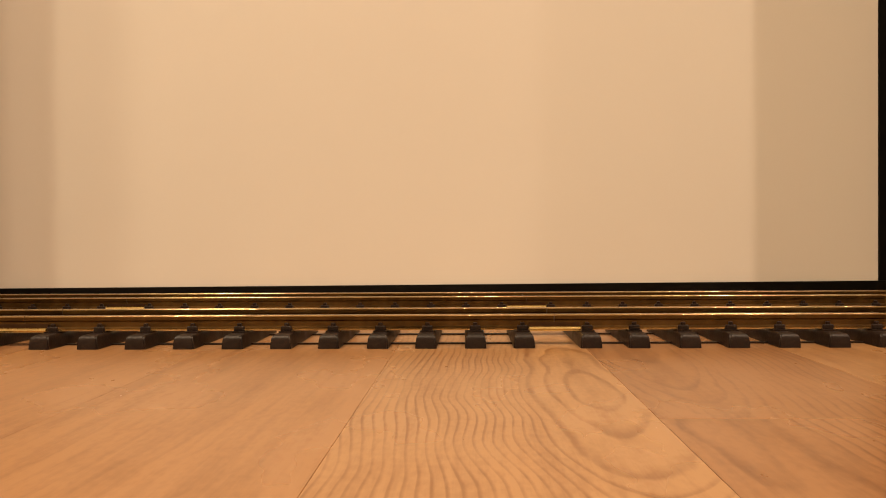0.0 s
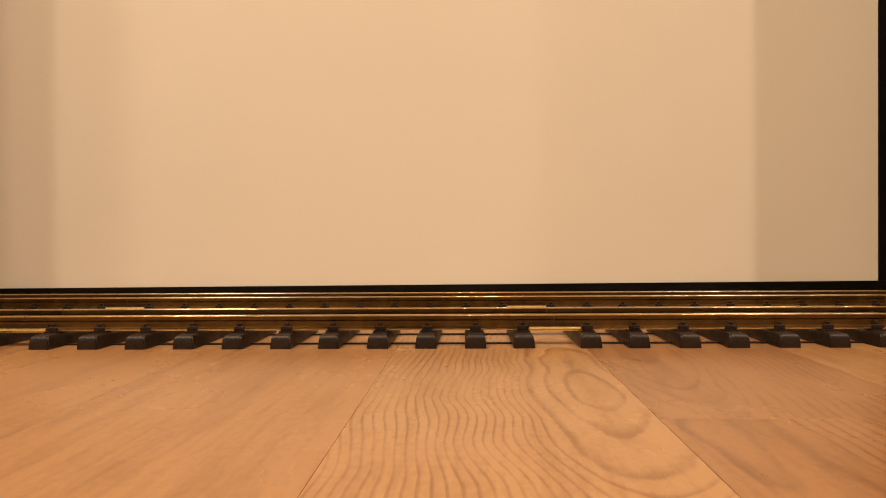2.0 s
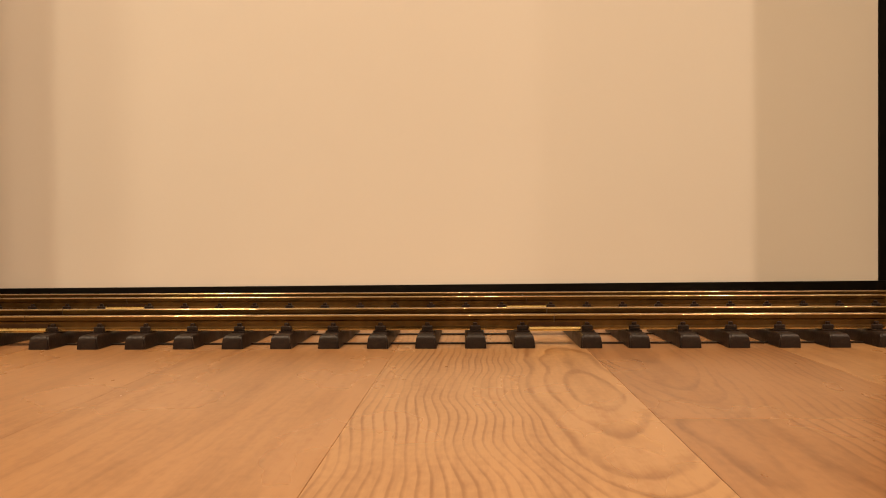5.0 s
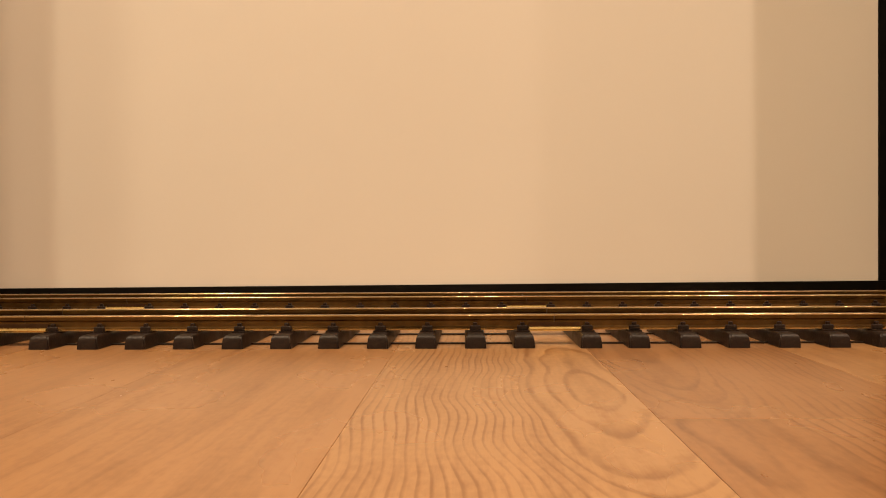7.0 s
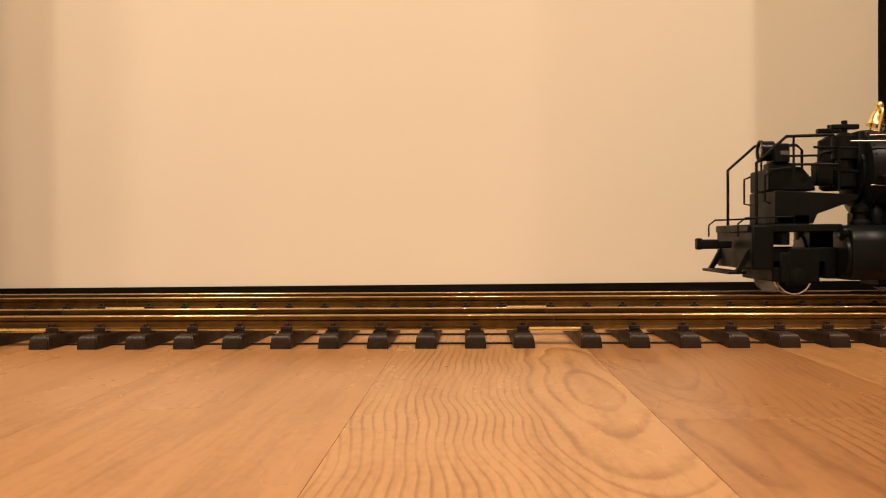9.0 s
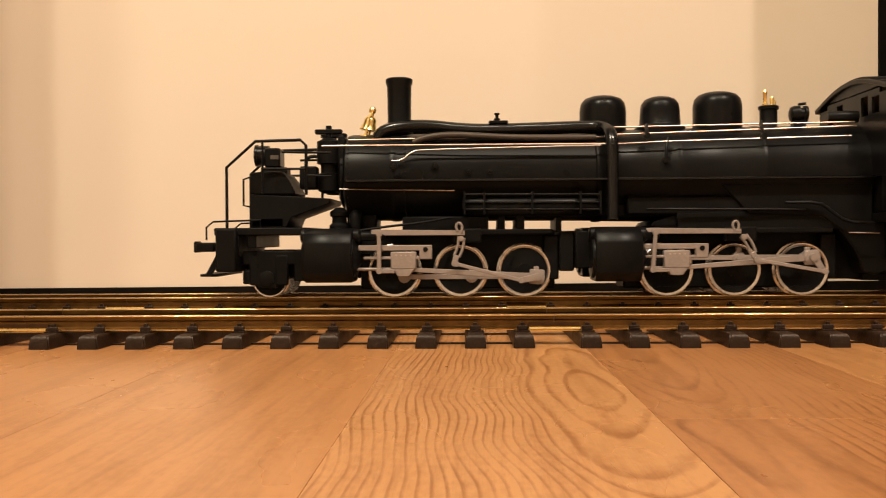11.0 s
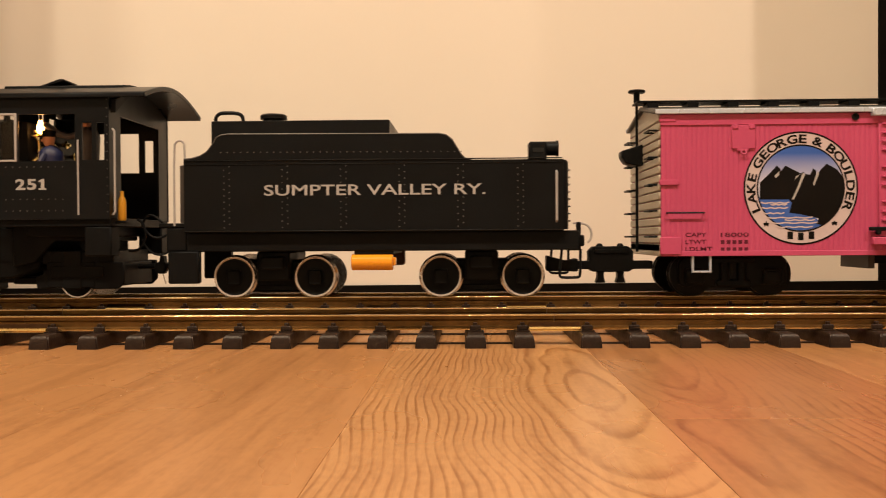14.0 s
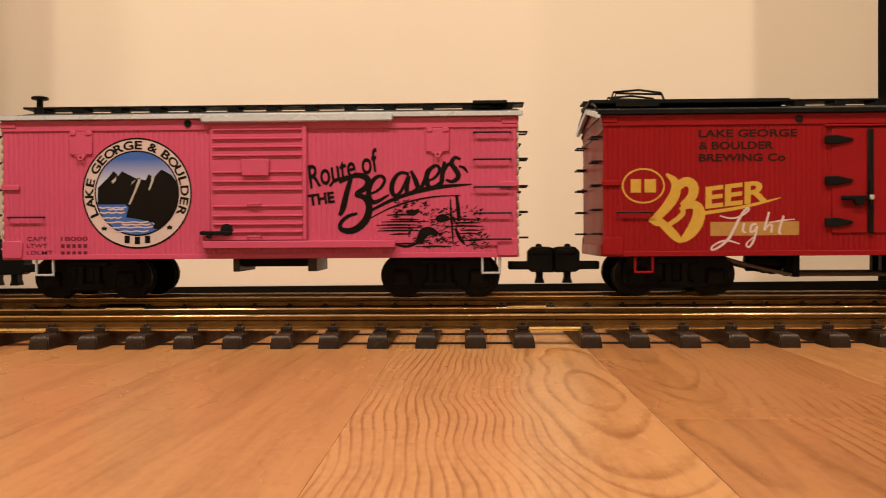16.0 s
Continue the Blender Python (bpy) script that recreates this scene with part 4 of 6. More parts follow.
HOLES = [(-4.5, 9.5, 98, 130), (11, 51, 97.5, 130), (56, 63, 98, 124), (66, 71.5, 98, 124)]
for s in (-1, 1):
    w = pierced(B(), -13.5, 75, 57, 144, HOLES, s * 60.5, s * 62)
    side = P("cab_side", w, BLACK_SATIN, L)
    fr = B()
    for a, b, c, d in ((-4.5, 9.5, 97.2, 98.6), (-4.5, 9.5, 129.4, 130.8), (-4.9, -3.6, 97.2, 130.8), (8.6, 10.2, 97.2, 130.8)):
        box(fr, a, b, s * 61, s * 62.9, c, d, 0.2)
    P("window_frame", fr, LETTER_GREY, side, "pale grey sliding window frame")
    gl = P("pane", box(B(), -3.6, 8.6, s * 61.2, s * 61.5, 98.6, 129.4), glass_material("cab_glass", (0.9, 0.9, 0.9)), side)
    gl.visible_shadow = False
    P("grab_rail", rod(B(), (53.4, s * 63, 60), (53.4, s * 63, 112), 0.7, 8), LETTER_GREY, side, "pale grey grab rail")
    riv = B()
    for row, cols in ((93.5, range(-8, 46, 5)), (71, range(-8, 46, 5)), (63, range(-8, 46, 5))):
        for q in cols:
            lathe(riv, [(0.45, 0), (0.3, s * 0.35), (0, s * 0.4)], (q, s * 62, row), "y", 6)
    for row in range(62, 142, 6):
        lathe(riv, [(0.45, 0), (0.3, s * 0.35), (0, s * 0.4)], (-11.5, s * 62, row), "y", 6)
        lathe(riv, [(0.45, 0), (0.3, s * 0.35), (0, s * 0.4)], (73.5, s * 62, row), "y", 6)
    tagged(P("rivets", riv, RIVET_GREY, side), kind="stuff")
arc = [(y, 143.5 + 13 * math.cos(math.pi / 2 * y / 68)) for y in [q * 6.6 for q in range(-10, 11)]]
P("cab_roof", prism_x(B(), arc + [(y, z - 3.4) for y, z in arc[::-1]], -16, 101.5, 0.5), BLACK_SATIN, L)
P("roof_panel", prism_x(B(), [(y, z + 1.6) for y, z in arc[5:16]] + [(y, z - 0.4) for y, z in arc[5:16][::-1]], -13, 74, 0.3), BLACK_MATT, L)
P("roof_hatch", prism(B(), [(8, 152.5), (29, 158.5), (29, 160), (26, 160), (8, 154)], -30, -6, 0.3), BLACK_SATIN, L)
top_arc = [(y * 0.93, z - 3) for y, z in arc if z > 147.5]
front_wall = prism_x(B(), top_arc + [(top_arc[-1][0], 146), (top_arc[0][0], 146)], -13.4, -11.5)
for a, b, c, d in ((-61, 61, 84, 128), (-60.5, -46, 128, 141.4), (46, 60.5, 128, 141.4), (-46, -34, 140, 146.6), (34, 46, 140, 146.6), (-34, -28, 128, 146), (28, 34, 128, 146), (-16, 16, 128, 146), (-28, -16, 142, 146), (16, 28, 142, 146)):
    box(front_wall, -13.4, -11.5, a, b, c, d)
P("cab_front", front_wall, BLACK_SATIN, L)
rear = B()
prism_x(rear, [(y * 0.93, z - 3.2) for y, z in arc] + [(61, 131), (-61, 131)], 73, 74.6)
box(rear, 73, 74.6, -60, -40, 57, 131)
box(rear, 73, 74.6, 40, 60, 57, 131)
P("cab_rear", rear, BLACK_SATIN, L)
fl = box(B(), -13, 75, -60, 60, 52, 58, 0.5)
P("cab_floor", fl, BLACK_MATT, L)
cabsteps = box(B(), 56, 75, -60, -44, 31, 52, 1)
box(cabsteps, 56, 75, 44, 60, 31, 52, 1)
box(cabsteps, 10, 58, -50, 50, 45, 53, 0.8)
box(cabsteps, 40, 46, -30, 30, 34, 46, 0.6)
box(cabsteps, 50, 53, -30, 30, 34, 46, 0.6)
P("cab_steps", cabsteps, BLACK_MATT, L)
P("cab_roof_support", prism_x(B(), [(y * 0.9, z - 4) for y, z in arc[:6]] + [(-60, 131)], 75.5, 79), BLACK_MATT, L)
P("grab_rail", tube(B(), [(76.5, -60, 60), (78, -60, 62), (78, -60, 118), (76.5, -60, 120)], 0.8, 8), LETTER_GREY, L, "pale grey upright grab rail")
bottle = P("oil_bottle", lathe(B(), [(2.4, 56), (2.9, 57), (2.9, 69), (2.4, 71.5), (1.3, 73.5), (1.3, 77), (0, 77.2)], (78.2, -48, 0), "z", 18), material("amber_yellow_plastic", (0.70, 0.36, 0.03), 0.3), L, "amber yellow bottle on the rear step")
P("bottle_bracket", box(B(), 74.8, 82, -52, -44, 54, 56, 0.4), BLACK_MATT, bottle)
back = box(B(), -11, 9.5, -44, 44, 58, 128, 3, 2)
P("backhead", back, BLACK_MATT, L)
fit_ = B()
for y, z in ((-38, 118), (-30, 108), (-38, 100), (-22, 120), (-12, 112), (-26, 96), (10, 116), (24, 108)):
    lathe(fit_, [(1.4, 9), (1.4, 12), (3.0, 12.4), (3.0, 13.6), (1.2, 14), (1.2, 16), (0, 16.2)], (0, y, z), "x", 12)
tube(fit_, [(11.5, -40, 122), (13, -34, 112), (12, -36, 98), (11, -30, 84)], 0.9, 8, 2)
tube(fit_, [(11.5, -24, 124), (14, -18, 114), (12, -16, 98)], 0.9, 8, 2)
P("backhead_valve", fit_, BRASS_BRIGHT, L, "polished brass backhead valves and pipes")
lampbase = P("cab_lamp", lathe(B(), [(1.2, 128.5), (1.6, 126.5), (2.6, 124), (2.8, 121.6), (2.2, 119.6), (1.0, 118.6), (0, 118.4)], (17.5, -42, 0), "z", 16), glow_material("lamp_bulb_glow", (1.0, 0.40, 0.10), 18.0), L, "glowing warm cab lamp bulb")
P("lamp_holder", rod(B(), (17.5, -42, 128), (17.5, -42, 142), 1.0), BRASS, lampbase)
for q, x, w in (("2", 8.8, 6.9), ("5", 17.0, 6.6)):
    writing("numeral", q, x, -62.15, 77.6, LETTER_GREY, L, fit=w, high=7.6, bold=0.03, label="pale grey painted numeral")
P("numeral", prism(B(), [(25.2, 77.6), (30.6, 77.6), (30.6, 78.7), (29.1, 78.7), (29.1, 85.2), (27.6, 85.2), (25.2, 83.9), (25.2, 82.9), (26.8, 83.2), (26.8, 78.7), (25.2, 78.7)], -62.2, -62.05), LETTER_GREY, L, "pale grey painted numeral")
draw = rod(B(), (66, 0, 22.4), (111, 0, 22.2), 2.0)
for q in ([(85.7, 24.2), (89.1, 25.9), (90.0, 30.2), (92.5, 30.2), (92.9, 25.9), (94.2, 24.6), (94.2, 19.9), (92.0, 16.5), (88.6, 16.6), (85.6, 19.1)], [(101.4, 24.2), (102.3, 25.4), (103.2, 30.1), (105.3, 30.1), (106.5, 25.8), (109.9, 23.7), (109.9, 19.9), (106.9, 19.0), (105.2, 16.5), (102.2, 17.8)]):
    prism(draw, q, -4, 4, 0.4)
P("drawbar", draw, BLACK_MATT, L)
for (xa, za), (xb, zb) in ([(92.1, 16.7), (94.2, 9.1)], [(104.8, 16.6), (102.2, 9.0)]):
    P("uncoupling_wire", rod(B(), (xa, -4, za), (xb, -4, zb), 0.35), BRASS, L)
for q, r in (
    ([(82.2, 57.3), (85.5, 55.2), (87.1, 51.1), (88.3, 46.2), (87.0, 40.5), (83.7, 35.7), (79.6, 34.1), (75.6, 34.5)], 1.0),
    ([(85.4, 52.0), (87.1, 56.9), (89.9, 60.1), (93.6, 60.5), (99.3, 56.0), (104.2, 51.4), (106.6, 48.6), (103.3, 45.3), (97.6, 43.3), (91.9, 44.6), (87.8, 49.5), (86.2, 54.4)], 0.9),
    ([(106.6, 47.8), (108.6, 42.8), (107.4, 36.3), (103.2, 32.2), (97.9, 31.0), (91.8, 33.1), (87.7, 38.1), (85.3, 43.0)], 0.8),
):
    P("cable", tube(B(), [(x, -29, z) for x, z in q], r, 8, 2), BLACK_MATT, L)



# crew dolls in the cab, each one plain mesh
def doll(x, y, z, h, turn, coat, arms, label):
    """One plain figure: body, two sleeves along the given points, hands of the same paint as the head, head, peaked cap."""
    n = h - 11
    bm = lathe(B(), [(5, 0), (7.2, 3), (7.4, n * 0.45), (8.6, n - 9), (8.4, n - 5), (5.8, n - 2), (2.6, n)], (0, 0, 0), "z", 18)
    for pts in arms:
        tube(bm, pts, 2.3, 8, 1)
    n_body = len(bm.faces)
    lathe(bm, [(2.3, n - 1), (3.4, n + 0.6), (4.1, n + 3), (4.2, n + 5), (3.8, n + 7.4)], (-1.6, 0, 0), "z", 16)
    box(bm, -6.9, -5.2, -0.8, 0.8, n + 2.6, n + 4.4, 0.4)
    for pts in arms:
        lathe(bm, [(0.4, -2.2), (1.8, -1.2), (2.1, 0.4), (1.4, 2.0), (0.3, 2.6)], pts[-1], "x", 10)
    n_head = len(bm.faces)
    lathe(bm, [(4.3, n + 5.8), (4.5, n + 7.4), (5.0, n + 9.2), (4.6, n + 10.4), (0, n + 11)], (-1.4, 0, 0), "z", 18)
    box(bm, -8.4, -4, -3.2, 3.2, n + 5.9, n + 6.7, 0.3)
    ob = part("crew_doll", bm, coat, None)
    ob.data.materials.append(DOLL_TAN)
    ob.data.materials.append(INK)
    for i, f in enumerate(ob.data.polygons):
        f.material_index = 0 if i < n_body else 1 if i < n_head else 2
    tagged(ob, label, "doll", "cab crew")
    CARS.append(ob)
    OFFSETS[ob.name] = (x, y, z, turn)


OFFSETS = {}
DOLL_BLUE = material("navy_doll_paint", (0.008, 0.014, 0.060), 0.5, spread=0.15)
DOLL_GREY = material("grey_doll_paint", (0.085, 0.080, 0.088), 0.55, spread=0.15)
DOLL_TAN = material("tan_doll_paint", (0.62, 0.30, 0.16), 0.5, spread=0.1)
doll(27, -46, 58, 63, 14, DOLL_BLUE, [[(-3, -7, 45), (-7, -10, 36), (-13, -8, 35)], [(-3, 7, 45), (-8, 9, 36), (-14, 7, 36)]], "plain navy-blue crew doll seated in the locomotive cab")
doll(49, -36, 58, 77, 0, DOLL_GREY, [[(-4, -6, 60), (-14, -8, 58), (-27, -7, 67)], [(-3, 7, 59), (-5, 10, 48), (-9, 9, 40)]], "plain grey-shirted crew doll standing with a raised arm")
# ---- tender ----
tender = thing("tender", "black model tender with pale railway lettering and rivet rows", "model tender")
CARS.append(tender)
L = tender
SIDE = [(125.5, 47), (392.5, 47), (392.5, 97), (328, 97), (324, 98), (321, 101), (318, 106), (315, 111), (311, 114.4), (306, 115.4), (157, 116.3), (152, 115.6), (149, 114), (146, 109), (142, 104), (137, 101), (131, 99.4), (125.5, 99)]
for s in (-1, 1):
    side = P("side_sheet", prism(B(), SIDE, s * 48.6, s * 50, 0.2), BLACK_MATT, L)
    riv = B()
    for x in (156, 197.2, 238.5, 279.6, 320.7, 362.5):
        for i in range(10):
            for dx, dz in ((-1.9, 0), (1.9, 2.5)):
                lathe(riv, [(0.5, 0), (0.35, s * 0.35), (0, s * 0.4)], (x + dx, s * 50, 50.5 + i * 4.5 + dz), "y", 6)
    for i in range(38):
        x = 152 + i * 4.7
        if x < 322:
            lathe(riv, [(0.5, 0), (0.35, s * 0.35), (0, s * 0.4)], (x, s * 50, 103.5 - 0.004 * (x - 150)), "y", 6)
    tagged(P("rivets", riv, RIVET_GREY, side), kind="stuff")
    bead = box(B(), 127, 391.5, s * 49.8, s * 50.7, 97.4, 98.2, 0.2)
    box(bead, 127, 391.5, s * 49.8, s * 50.5, 94.6, 95.2, 0.2)
    box(bead, 126, 392.5, s * 49.8, s * 50.6, 47.6, 48.4, 0.2)
    P("bead", bead, BLACK_GLOSS, side)
    # grey instead of black, so the bead's bright line is in its colour
    P("top_bead", tube(B(), [(x, s * 49.4, z) for x, z in SIDE[3:]], 0.6, 8), RIVET_GREY, side)
    P("grab_rail", tube(B(), [(387.5, s * 50, 53.5), (387.5, s * 52, 54.5), (387.5, s * 52, 87.5), (387.5, s * 50, 88.5)], 0.9, 8), LETTER_GREY, side, "pale grey upright grab rail")
    for x, z0, z1 in ((121.5, 52, 113),):
        P("front_handrail", tube(B(), [(x - 4, s * 46, z0), (x - 4, s * 46, z1 - 4), (x - 1.5, s * 46, z1 - 0.6), (x + 2, s * 46, z1 - 0.6), (x + 4, s * 46, z1 - 4), (x + 4, s * 46, z0)], 0.8, 8, 1), LETTER_GREY, L, "pale grey hooped handrail")
tank = box(B(), 126.5, 391.5, -48.5, 48.5, 47.5, 95, 0.8)
P("tank", tank, BLACK_SATIN, L)
corner = lathe(B(), [(6, 48), (6, 95), (5, 96.5), (0, 96.6)], (390.2, -44, 0), "z", 16)
lathe(corner, [(6, 48), (6, 95), (5, 96.5), (0, 96.6)], (390.2, 44, 0), "z", 16)
box(corner, 389.2, 395.8, -44, 44, 48, 95.6, 0.6)
P("tank_end", corner, BLACK_SATIN, L)
for i in range(8):
    z = 54 + i * 5.2
    P("ladder_rung", tube(B(), [(395.4, -36, z), (398.2, -36, z), (398.2, -24, z), (395.4, -24, z)], 0.55, 6), LETTER_GREY if i > 3 else BLACK_MATT, L)
P("coal_box", box(B(), 144.5, 271, -46.5, 46.5, 95, 126, 0.5), BLACK_SATIN, L)
P("hatch_handle", tube(B(), [(140, -20, 99), (140, -20, 131), (142, -20, 134), (145, -20, 135.4), (156, -20, 135.2), (160, -20, 133.4), (161, -20, 129)], 1.4, 8, 1), BLACK_MATT, L)
P("filler_hatch", lathe(B(), [(8, 125), (8, 133), (10.2, 133.4), (10.2, 136), (9, 137), (0, 137.2)], (178, 5, 0), "z", 24), BLACK_SATIN, L)
lampt = P("rear_lamp", box(B(), 371, 384.5, -8, 8, 100.5, 113.6, 1.2), BLACK_SATIN, L)
P("lamp_tube", lathe(B(), [(5.4, 384), (5.4, 391.5), (6, 391.7), (6, 393.5), (5, 393.5), (4.7, 391), (0, 390.8)], (0, 0, 109), "x", 20), BLACK_SATIN, lampt)
P("lamp_foot", box(B(), 371.5, 385, -6, 6, 94.6, 101, 0.6), BLACK_MATT, lampt)
P("lamp_plate", box(B(), 374, 382, -8.5, -7.9, 105.5, 109), BLACK_GLOSS, lampt)
fr = box(B(), 123, 404, -45, 45, 33.5, 47.3, 0.8)
box(fr, 402, 408, -40, 40, 36, 44, 0.8)
P("underframe", fr, BLACK_MATT, L)
P("front_platform", box(B(), 106, 126, -46, 46, 50.8, 54, 0.6), BLACK_MATT, L)
P("front_beam", box(B(), 111.5, 126, -46, 46, 34, 50.6, 0.8), BLACK_MATT, L)
# matt grey, lightened in colour for the stronger light on this face
front_sheet = P("front_sheet", box(B(), 121.5, 126, -46, 46, 54.2, 95, 0.6), ROOF_AND_LIT_GREY, L, "dull dark grey front sheet")
for a, b in ((-42, -23), (-20, -2), (2, 20), (23, 42)):
    door = P("locker_door", box(B(), 120.4, 121.6, a, b, 57, 90, 0.3), BLACK_SATIN, front_sheet)
    P("door_latch", box(B(), 119.6, 120.6, b - 4, b - 2, 71, 76, 0.3), BLACK_MATT, door)
P("front_steps", box(B(), 113, 135, -48, -40, 11, 34, 1), BLACK_MATT, L)
P("front_steps", box(B(), 113, 135, 40, 48, 11, 34, 1), BLACK_MATT, L)
P("blue_valve", box(B(), 124, 137, -8, 34, 95.2, 102, 1), material("blue_plastic", (0.02, 0.06, 0.25), 0.4), L, "small blue plastic connector")
P("rear_steps", tube(B(), [(392, -40, 34), (390, -40, 15), (392, -40, 13.8), (403, -40, 13.8), (405, -40, 15), (405, -40, 34)], 1.0, 8, 1), BLACK_MATT, L)
P("rear_steps", tube(B(), [(392, 40, 34), (390, 40, 15), (392, 40, 13.8), (403, 40, 13.8), (405, 40, 15), (405, 40, 34)], 1.0, 8, 1), BLACK_MATT, L)
P("rear_handrail", tube(B(), [(x, -38, z) for x, z in [(400.0, 52.4), (406.5, 52.3), (411.0, 50.6), (413.4, 46.0), (412.8, 41.0), (410.4, 38.4)]], 0.8, 8, 2), LETTER_GREY, L)
P("rail_post", prism(B(), [(402.4, 53.2), (405.6, 53.2), (405.6, 44.4), (402.4, 44.4)], -39, -36, 0.4), BLACK_MATT, L)
P("rear_draft_gear", prism(B(), [(384, 28.9), (399, 24.9), (407, 26.6), (407, 16.8), (384, 17.3)], -9, 9, 0.8), BLACK_MATT, L)
rearb = box(B(), 396, 405.5, -40, 40, 33, 46.8, 1)
P("rear_beam", rearb, BLACK_MATT, L)
for cx in (184.8, 335.3):
    tr = box(B(), cx - 34, cx + 34, -20, 20, 3.5, 27, 1.5)
    for dx in (-29.4, 29.8):
        for s in (-1, 1):
            box(tr, cx + dx - 5, cx + dx + 5, s * 27, s * 31.5, 9, 20, 1)
            box(tr, cx - 30, cx + 30, s * 19, s * 22, 8, 20, 1)
    box(tr, cx - 12, cx + 12, -33, 33, 12, 33.6, 1.5)
    box(tr, cx - 9, cx + 9, -38, 38, 20, 30, 1.5)
    lathe(tr, [(5, -33), (7.5, -30), (7.5, 30), (5, 33)], (cx, 0, 20), "y", 14)
    P("truck_frame", tr, BLACK_MATT, L)
    for dx in (-29.4, 29.8):
        ax = wheel_pair("truck_wheelset", 16.2, 14.8, 28.4, L, 3, rim_w=2.8)
        turning(ax, cx + dx, 0, 14.8, 14.8)
P("motor_block", prism_x(B(), [(-41.5 + 5.8 * math.cos(radians(a)), 25.6 + 5.8 * math.sin(radians(a))) for a in range(0, 360, 20)], 243, 272.5, 0.6), ORANGE, L, "bright orange plastic block under the frame")
P("block_cap", box(B(), 272.7, 274.6, -45, -38, 23, 29, 0.6), ORANGE, L)
P("coil_block", prism(B(), [(250, 21), (274, 21), (275, 23), (275, 33.6), (250, 33.6)], 36, 47, 0.6), COIL_RED, L, "dark red plastic block under the frame")
P("block_hanger", box(B(), 245, 273, -44, 44, 31, 34, 0.5), BLACK_MATT, L)
writing("railway_name", "SUMPTER VALLEY RY.", 182.6, -50.4, 72.8, LETTER_GREY, L, fit=155.5, high=7.6, bold=0.010, label="pale grey lettering on the tender side")


# ---- hook and loop couplers ----
def coupler(parent, x, towards):
    """A black plastic coupler that reaches from x towards the next car."""
    d = towards
    head = [(0, 18.5), (15, 18.5), (17, 16.6), (33.4, 16.2), (33.4, 34.4), (30, 35.4), (18, 35.4), (14.5, 32), (14.5, 24.5), (0, 24.5)]
    leg = [(20.8, 17), (26, 17), (25.6, 12.6), (27, 8.2), (19.6, 8.2), (21, 12.6)]
    bm = prism(B(), [(x + d * a, z) for a, z in head[::d]], -7.5, 7.5, 0.7)
    prism(bm, [(x + d * a, z) for a, z in leg[::d]], -4.5, 4.5, 0.5)
    box(bm, x + d * 18, x + d * 31, -8.6, -7, 30, 33.6, 0.5)
    lathe(bm, [(2.6, 34), (2.6, 36), (1.6, 37.4), (0, 37.7)], (x + d * 23, 0, 0), "z", 12)
    P("coupler", bm, BLACK_MATT, parent)


coupler(tender, 401, 1)


# ---- freight cars ----
def grooved_side(bm, x0, x1, z0, z1, y, s, pitch=3.55, deep=0.24):
    """Vertical boarding with V joints, as one sheet."""
    n = max(1, round((x1 - x0) / pitch))
    w = (x1 - x0) / n
    prof = []
    for i in range(n):
        a = x0 + i * w
        prof += [(a, y - s * deep), (a + 0.35, y), (a + w - 0.35, y)]
    prof.append((x1, y - s * deep))
    lo = [bm.verts.new((a, b, z0)) for a, b in prof]
    hi = [bm.verts.new((a, b, z1)) for a, b in prof]
    for i in range(len(prof) - 1):
        f = (lo[i], lo[i + 1], hi[i + 1], hi[i])
        bm.faces.new(f if s < 0 else f[::-1])
    return bm


def grooved_end(bm, y0, y1, z0, z1, x, s, pitch=3.6, deep=0.4):
    n = round((y1 - y0) / pitch)
    w = (y1 - y0) / n
    prof = []
    for i in range(n):
        a = y0 + i * w
        prof += [(x - s * deep, a), (x, a + 0.4), (x, a + w - 0.4)]
    prof.append((x - s * deep, y1))
    lo = [bm.verts.new((a, b, z0)) for a, b in prof]
    hi = [bm.verts.new((a, b, z1)) for a, b in prof]
    for i in range(len(prof) - 1):
        f = (lo[i], lo[i + 1], hi[i + 1], hi[i])
        bm.faces.new(f if s > 0 else f[::-1])
    return bm


W = 56.0
END_CREAM = material("cream_grey_plastic", (0.42, 0.38, 0.32), 0.45, spread=0.1)


